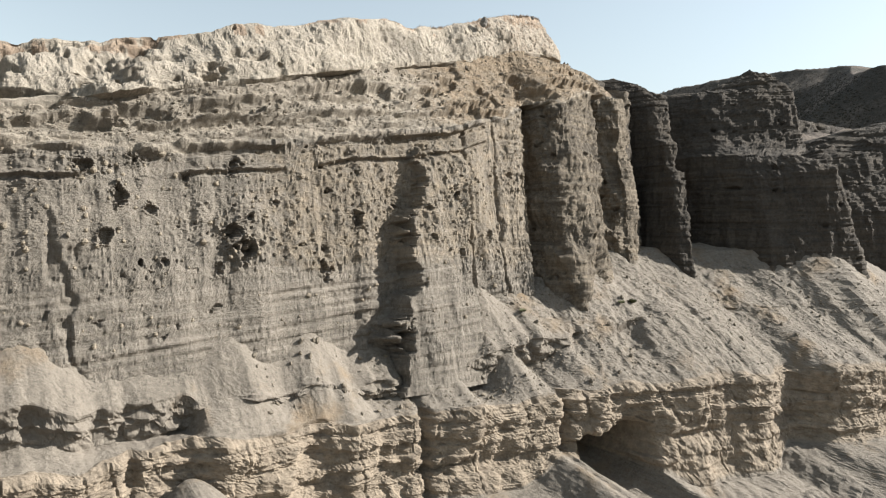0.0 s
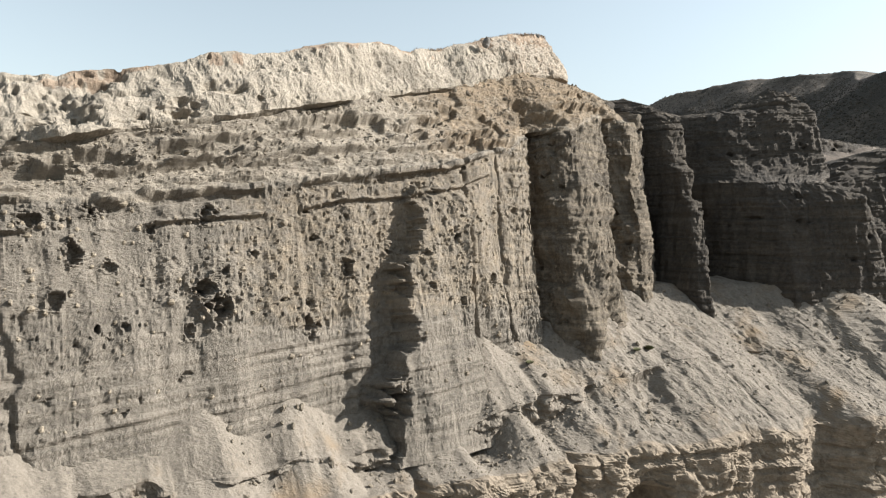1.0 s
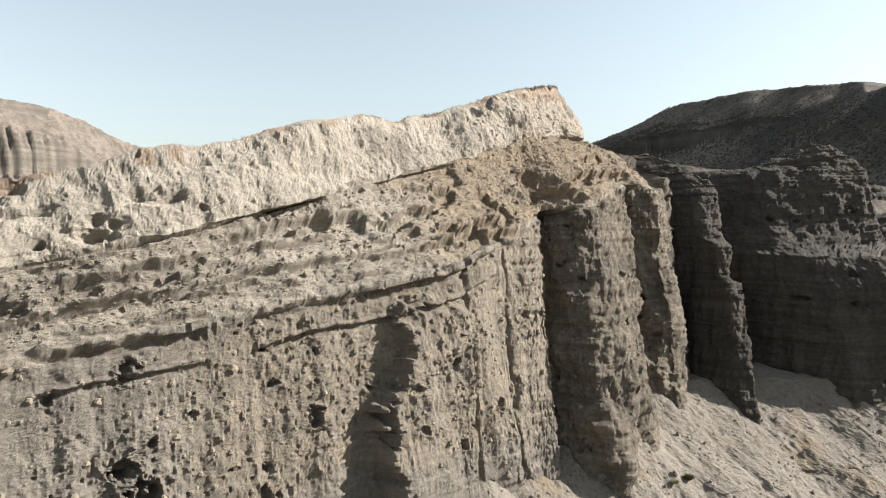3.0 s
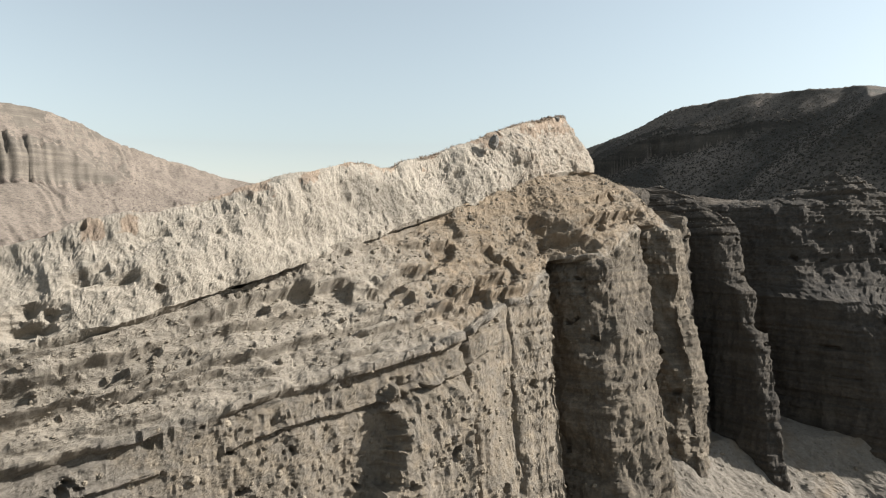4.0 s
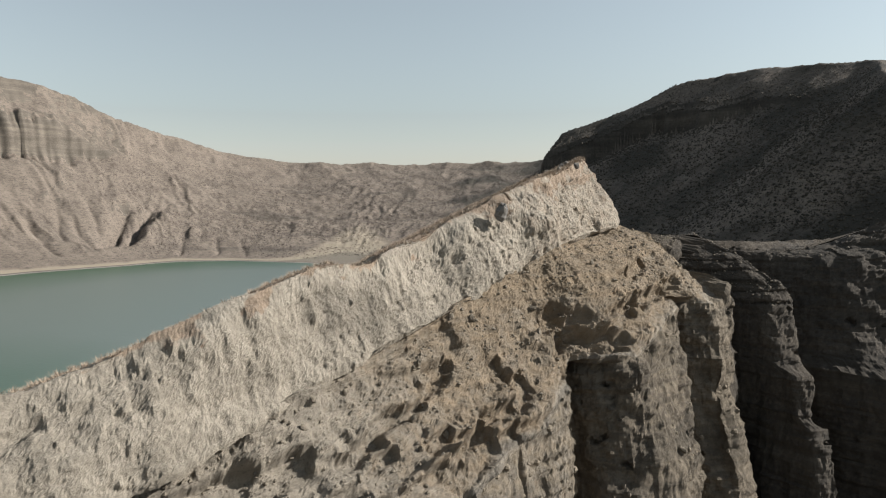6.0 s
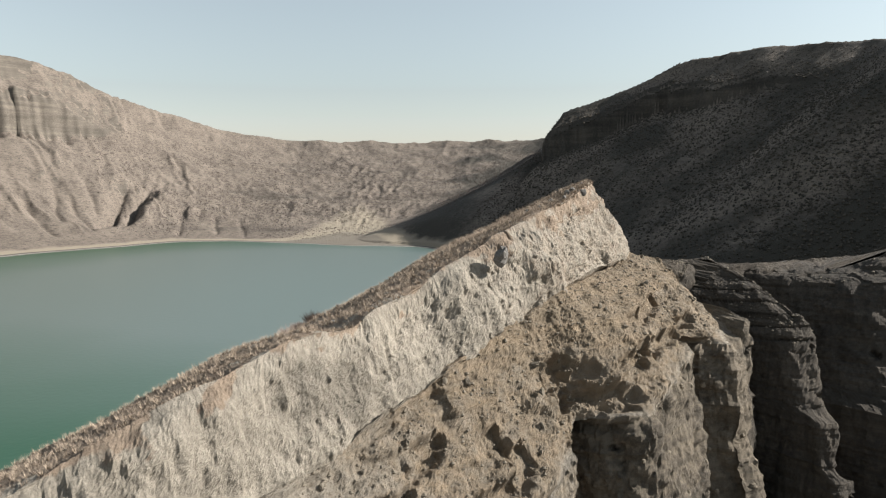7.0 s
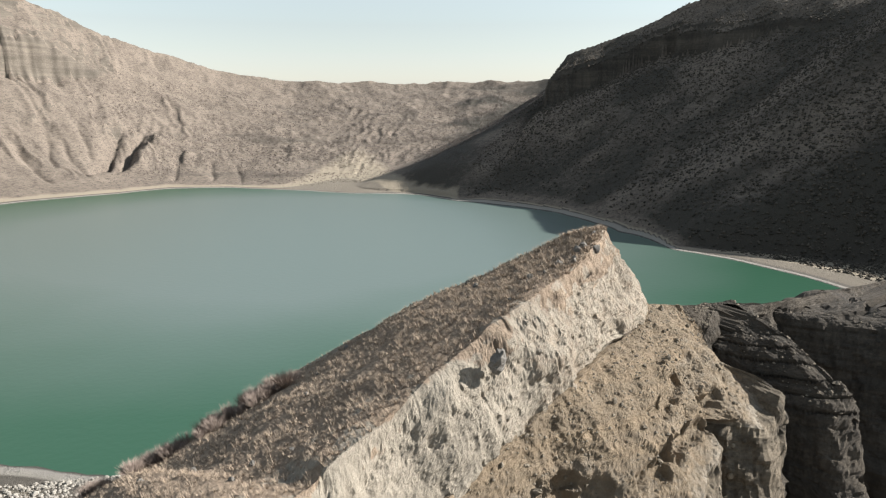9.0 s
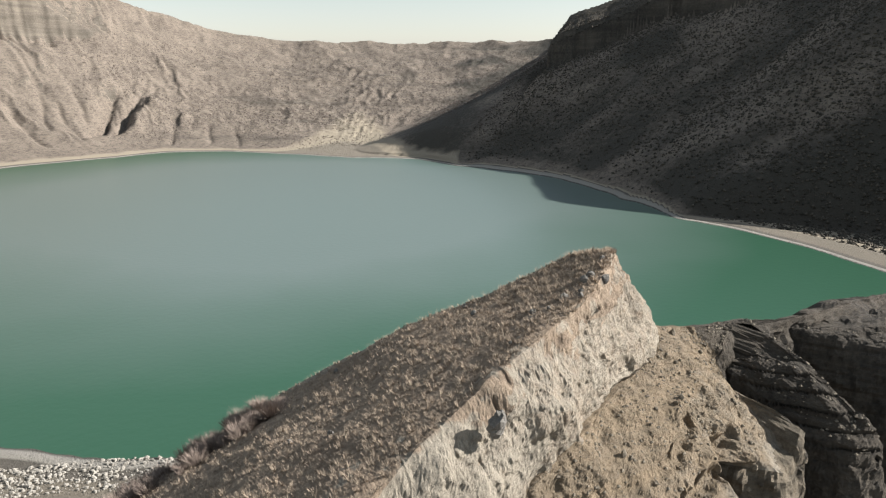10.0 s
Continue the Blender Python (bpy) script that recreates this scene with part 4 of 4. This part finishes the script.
# ---- loose rock ----
def lump(seed, flat=0.7, rings_=4, around=7):
    """Vertices and triangles of one angular stone, about 1 m across, its base near z = 0."""
    rng_ = np.random.default_rng(seed)
    v, t = [(0, 0, 0.5 * flat)], []
    for i in range(1, rings_):
        for j in range(around):
            a_, b_ = math.pi * i / rings_, 2 * math.pi * (j + 0.5 * (i % 2)) / around
            r_ = 0.5 * (0.72 + 0.5 * rng_.random())
            v.append((r_ * math.sin(a_) * math.cos(b_), r_ * math.sin(a_) * math.sin(b_) * 0.85, r_ * math.cos(a_) * flat))
    v.append((0, 0, -0.5 * flat))
    for j in range(around):
        t.append((0, 1 + j, 1 + (j + 1) % around))
        for i in range(rings_ - 2):
            a_, b_ = 1 + i * around + j, 1 + i * around + (j + 1) % around
            t += [(a_, a_ + around, b_), (b_, a_ + around, b_ + around)]
        t.append((len(v) - 1, 1 + (rings_ - 2) * around + (j + 1) % around, 1 + (rings_ - 2) * around + j))
    return np.array(v), np.array(t)


def stone_mesh(seed, material):
    v, t = lump(seed)
    me = bpy.data.meshes.new("stone")
    me.from_pydata(v.tolist(), [], t.tolist())
    me.materials.append(material)
    return me


def scatter_soup(shapes, places, sizes, tilts, rng_):
    """Joins many small shapes into one set of vertices and triangles."""
    vs, ts, base = [], [], 0
    pick = rng_.integers(0, len(shapes), len(places))
    spin = rng_.random(len(places)) * 2 * np.pi
    for n_, (v, t) in enumerate(shapes):
        m = pick == n_
        if not m.any():
            continue
        c, s_ = np.cos(spin[m])[:, None], np.sin(spin[m])[:, None]
        w = np.stack([v[:, 0] * c - v[:, 1] * s_, v[:, 0] * s_ + v[:, 1] * c, np.broadcast_to(v[:, 2], (m.sum(), len(v)))], -1)
        w = w * sizes[m][:, None, None] + places[m][:, None, :] + (w[..., 2:3] * sizes[m][:, None, None]) * tilts[m][:, None, :]
        vs.append(w.reshape(-1, 3))
        ts.append((t[None] + base + (np.arange(m.sum()) * len(v))[:, None, None]).reshape(-1, 3))
        base += m.sum() * len(v)
    return np.concatenate(vs), np.concatenate(ts)


rng = np.random.default_rng(7)
STONE = rock("loose stone", (0.17, 0.145, 0.112), (0.1, 0.086, 0.068), 0.5, bump=0.5)
PALE = rock("white lime boulders", (0.285, 0.264, 0.232), (0.19, 0.176, 0.152), 0.8, bump=0.5)
DARKROCK = rock("dark basalt block", (0.17, 0.158, 0.142), (0.075, 0.07, 0.064), 0.5, bump=0.8)
CLAST = rock("stones in the tuff", (0.215, 0.181, 0.136), (0.12, 0.101, 0.077), 0.5, bump=0.5)
pebbles = [lump(40 + i, 0.75, 2, 5) for i in range(6)]


def from_grid(grid, out, r0, r1, c0, c1, n_, keep=None, along=None):
    """Random points on a grid of points, with the outward direction there; along: spread evenly by these values."""
    i = rng.integers(r0, r1, n_)
    j = rng.integers(c0, min(c1, grid.shape[1]), n_)
    if along is not None:
        j = np.clip(np.searchsorted(along, rng.uniform(c0, c1, n_)), 0, grid.shape[1] - 1)
    pts = grid[i, j]
    ok = np.ones(n_, bool) if keep is None else keep(pts)
    return pts[ok], out[i, j][ok]


# stones set in the wall and lying on the slopes, pieces of their own
stone_meshes = [stone_mesh(60 + i, STONE) for i in range(8)]


def set_stones(parent, pts, out, lo, hi):
    for q_, n_ in zip(pts, out):
        ob = new("stone", stone_meshes[rng.integers(0, 8)])
        size = lo + (hi - lo) * rng.random() ** 2.5
        ob.matrix_world = Matrix.Translation(Vector(q_) + Vector(n_) * 0.12 * size) @ Euler(tuple(rng.random(3) * 6)).to_matrix().to_4x4() @ Matrix.Diagonal((size, size * 0.8, size * 0.8, 1))
        ob.parent = parent


pts, out = from_grid(cliff_grid, cliff_out, 60, 200, -20, 78, 150, along=cliff_s)
set_stones(cliff, pts, out, 0.2, 0.75)
pts, out = from_grid(cliff_grid, cliff_out, 215, 325, -20, 84, 150, along=cliff_s)
set_stones(cliff, pts, out, 0.25, 0.8)
pts, out = from_grid(talus_grid, talus_out, 10, 118, 15, 105, 230, along=talus_s)
set_stones(talus, pts, out, 0.25, 0.9)

# clasts that stand out of the sheer face
pts, out = from_grid(cliff_grid, cliff_out, 30, 200, -24, 81, 2300, along=cliff_s)
v, t = scatter_soup([lump(20 + i, 0.9, 4, 7) for i in range(6)], pts - 0.02 * out, 0.08 + 0.6 * rng.random(len(pts)) ** 6, 0 * pts, rng)
tagged(soup_object("rubble", v, t, CLAST, flat=True), "stones of all sizes set in the pitted cliff face", "rubble", kind="stuff")


# small rubble
pts, out = from_grid(cliff_grid, cliff_out, 212, 328, -24, 88, 4500, along=cliff_s)
v, t = scatter_soup(pebbles, pts, 0.08 + 0.3 * rng.random(len(pts)) ** 3, 0 * pts, rng)
tagged(soup_object("rubble", v, t, STONE, flat=True), "small loose stones lying on the stepped cliff beds", "rubble", kind="stuff")
pts, out = from_grid(talus_grid, talus_out, 6, 120, 28, 108, 5000, along=talus_s)
v, t = scatter_soup(pebbles, pts, 0.08 + 0.35 * rng.random(len(pts)) ** 3, 0 * pts, rng)
tagged(soup_object("rubble", v, t, STONE, flat=True), "small loose stones scattered over the dusty talus", "rubble", kind="stuff")

for g_, o_ in ((fin_grid, fin_out), (massif_grid, massif_out)):
    pts, out = from_grid(g_, o_, len(g_) - 34, len(g_) - 2, 0, 330, 350)
    v, t = scatter_soup(pebbles, pts, 0.1 + 0.4 * rng.random(len(pts)) ** 3, 0 * pts, rng)
    tagged(soup_object("rubble", v, t, STONE, flat=True), "pale loose stones lying on the crown of a rock pillar", "rubble", kind="stuff")

# white boulders along the near shore
n_ = 1500
bx = -112 + 60 * rng.random(n_)
by = 213 - 1.5 * np.sin((bx + 112) / 9) - 15 * rng.random(n_) ** 1.1 - 0.06 * (bx + 112)
by = by + np.interp(bx, [-112, -95, -80, -52], [-4, -3, 0, 3])
bz = np.maximum(crater_height(bx, by), 0.0) + 0.1
v, t = scatter_soup([lump(80 + i, 0.85, 4, 6) for i in range(6)], np.stack([bx, by, bz], -1), 0.25 + 1.25 * rng.random(n_) ** 3, np.zeros((n_, 3)), rng)
tagged(soup_object("scree", v, t, PALE, flat=True), "heap of whitish boulders along the lake shore", "scree", kind="stuff")

# ---- plants ----
def leafy(name, light, dark):
    m = bpy.data.materials.new(name)
    m.use_nodes = True
    n, l = m.node_tree.nodes, m.node_tree.links
    geo = n.new("ShaderNodeNewGeometry")
    x = n.new("ShaderNodeMix")
    x.data_type = "RGBA"
    x.inputs["A"].default_value, x.inputs["B"].default_value = (*dark, 1), (*light, 1)
    l.new(geo.outputs["Random Per Island"], x.inputs["Factor"])
    l.new(x.outputs["Result"], n["Principled BSDF"].inputs["Base Color"])
    n["Principled BSDF"].inputs["Roughness"].default_value = 0.9
    n["Principled BSDF"].inputs["Specular IOR Level"].default_value = 0.1
    return m


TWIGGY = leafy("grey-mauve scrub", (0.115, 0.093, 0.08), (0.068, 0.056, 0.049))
# darker copy of the scrub for the hill that lies in shade
SHADE_SCRUB = leafy("dry scrub darkened for shade", (0.09, 0.077, 0.062), (0.037, 0.034, 0.028))
STRAW = leafy("straw grass", (0.4, 0.322, 0.24), (0.2, 0.155, 0.12))
TWIG = leafy("mauve dry twigs", (0.29, 0.232, 0.195), (0.16, 0.127, 0.108))
GREEN = leafy("olive shrub leaves", (0.17, 0.17, 0.09), (0.07, 0.075, 0.045))

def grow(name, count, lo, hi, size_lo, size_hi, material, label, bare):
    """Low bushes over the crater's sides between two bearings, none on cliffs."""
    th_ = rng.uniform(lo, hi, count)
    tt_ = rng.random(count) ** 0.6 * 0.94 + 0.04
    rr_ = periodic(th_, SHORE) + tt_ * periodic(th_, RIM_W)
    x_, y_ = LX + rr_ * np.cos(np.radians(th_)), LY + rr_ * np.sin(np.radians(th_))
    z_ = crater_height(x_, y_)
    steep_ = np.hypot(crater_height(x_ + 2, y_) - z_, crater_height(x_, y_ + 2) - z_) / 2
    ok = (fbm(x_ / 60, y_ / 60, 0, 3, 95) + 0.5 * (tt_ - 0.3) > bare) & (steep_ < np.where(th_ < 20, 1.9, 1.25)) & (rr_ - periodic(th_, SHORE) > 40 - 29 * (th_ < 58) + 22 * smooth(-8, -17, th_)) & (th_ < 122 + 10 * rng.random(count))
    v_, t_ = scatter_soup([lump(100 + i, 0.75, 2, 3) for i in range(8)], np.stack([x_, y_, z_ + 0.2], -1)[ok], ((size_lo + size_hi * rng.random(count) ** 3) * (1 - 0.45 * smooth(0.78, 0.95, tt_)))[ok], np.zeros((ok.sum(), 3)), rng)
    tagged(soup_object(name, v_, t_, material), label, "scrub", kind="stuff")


# real scrub, packed thicker here to darken the shaded slope
grow("scrub", 42000, -40, 60, 0.9, 3.2, SHADE_SCRUB, "low scrub over the shaded crater slope, packed and darkened for its shade", -1.1)
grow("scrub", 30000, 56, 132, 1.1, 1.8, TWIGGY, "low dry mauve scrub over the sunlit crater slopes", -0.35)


def tuft(seed, blades, height, spread, width):
    """A tuft of single pointed blades."""
    r_ = np.random.default_rng(seed)
    v, t = [], []
    for b in range(blades):
        a_, lean_ = r_.random() * 6.283, spread * (0.3 + 0.7 * r_.random())
        h_ = height * (0.6 + 0.5 * r_.random())
        c, s_ = math.cos(a_), math.sin(a_)
        ox, oy = 0.3 * spread * (r_.random() - 0.5), 0.3 * spread * (r_.random() - 0.5)
        v += [(ox - s_ * width, oy + c * width, -0.05), (ox + s_ * width, oy - c * width, -0.05), (ox + c * lean_, oy + s_ * lean_, h_)]
        t.append((3 * b, 3 * b + 1, 3 * b + 2))
    return np.array(v), np.array(t)


tufts = [tuft(200 + i, 12, 0.25, 0.32, 0.016) for i in range(10)]
rows_top = slab_grid.shape[0]
pts, out = from_grid(slab_grid, slab_out, 79, rows_top - 10, 390, 895, 15000, lambda q_: (fbm(q_[:, 0] / 3, q_[:, 1] / 3, 0, 3, 96) > -0.75) & (q_[:, 2] > 40))
v, t = scatter_soup(tufts, pts, 0.5 + 1.0 * rng.random(len(pts)) ** 2, np.zeros((len(pts), 3)), rng)
tagged(soup_object("grass", v, t, STRAW, flat=True), "short dry brown grass on the back of the slab", "grass", kind="stuff")


def twig_bush(seed, radius, height, count, width, material):
    """A bush of many thin upright twigs that branch once."""
    r_ = np.random.default_rng(seed)
    v, t = [], []
    for b in range(count):
        a_, q_ = r_.random() * 6.283, radius * math.sqrt(r_.random())
        bx_, by_ = 0.35 * q_ * math.cos(a_), 0.35 * q_ * math.sin(a_)
        tx, ty, tz = q_ * math.cos(a_), q_ * math.sin(a_), height * (0.5 + 0.5 * r_.random()) * (1 - 0.45 * (q_ / radius) ** 2)
        for f in range(3):
            ex, ey, ez_ = tx + 0.25 * radius * (r_.random() - 0.5), ty + 0.25 * radius * (r_.random() - 0.5), tz * (0.75 + 0.4 * r_.random())
            k_ = len(v)
            v += [(bx_ - width, by_, -0.1), (bx_ + width, by_ + width, -0.1), (ex, ey, ez_)]
            t.append((k_, k_ + 1, k_ + 2))
    me = bpy.data.meshes.new("twigs")
    me.from_pydata(v, [], t)
    me.materials.append(material)
    return me


bush_meshes = [twig_bush(300 + i, 1.3, 1.3, 110, 0.03, TWIG) for i in range(5)]
pts, out = from_grid(slab_grid, slab_out, rows_top - 36, rows_top - 12, 290, 700, 240)
for q_ in pts:
    ob = new("dry_bush", bush_meshes[rng.integers(0, 5)])
    size = 0.6 + 0.7 * rng.random()
    ob.matrix_world = Matrix.Translation(Vector(q_)) @ Matrix.Rotation(rng.random() * 6, 4, "Z") @ Matrix.Diagonal((size, size, size, 1))
    tagged(ob, "leafless mauve-brown bush on the grassy slab back", "bush", group="bushes on the slab")


def rest(x, y):
    """Height of the rock or talus under a place."""
    best = -99.0
    for g in (cliff_grid, talus_grid):
        d_ = np.hypot(g[..., 0] - x, g[..., 1] - y)
        m = d_ < 0.45
        if m.any():
            best = max(best, g[..., 2][m].max())
    return best


green_mesh = twig_bush(330, 0.9, 0.7, 160, 0.05, GREEN)
# second and third are added in place of a dark green shaded alcove
for bx_, by_, size in ((27.5, 116.0, 0.8), (24.5, 89.2, 0.8), (22.8, 88.0, 0.6), (9.5, 82.0, 0.6)):
    ob = new("shrub", green_mesh)
    ob.matrix_world = pose(bx_, by_, rest(bx_, by_) - 0.05, 0, 0, 40 * bx_) @ Matrix.Diagonal((size, size, size, 1))
    tagged(ob, "small olive-green shrub growing from bare ground", "shrub", group="shrubs on the cliff")

# dark block on the slab's upper edge
v, t = lump(901, 1.0, 6, 9)
block = soup_object("boulder", v * np.array([1.1, 1.2, 1.5]), t, DARKROCK, flat=True)
block.matrix_world = pose(5.8, 98.6, 70.6, 10, 15, 30)
tagged(block, "dark angular basalt boulder lodged in the slab edge", "boulder")
dark_meshes = [stone_mesh(920 + i, DARKROCK) for i in range(4)]
pts, out = from_grid(slab_grid, slab_out, 84, rows_top - 18, 400, 880, 22)
tip_pts, out = from_grid(slab_grid, slab_out, 76, 96, 775, 888, 9)
pts = np.concatenate([pts, tip_pts])
for q_ in list(pts) + [np.array([2.1, 117.6, 69.0]), np.array([1.5, 117.9, 68.7])]:
    ob = new("boulder", dark_meshes[rng.integers(0, 4)])
    size = 0.35 + 0.5 * rng.random()
    ob.matrix_world = Matrix.Translation(Vector(q_) + Vector((0, 0, 0.1 * size))) @ Euler(tuple(rng.random(3) * 6)).to_matrix().to_4x4() @ Matrix.Diagonal((size, size, size, 1))
    tagged(ob, "small dark boulder lying in dry grass", "boulder", group="dark boulders on the slab")
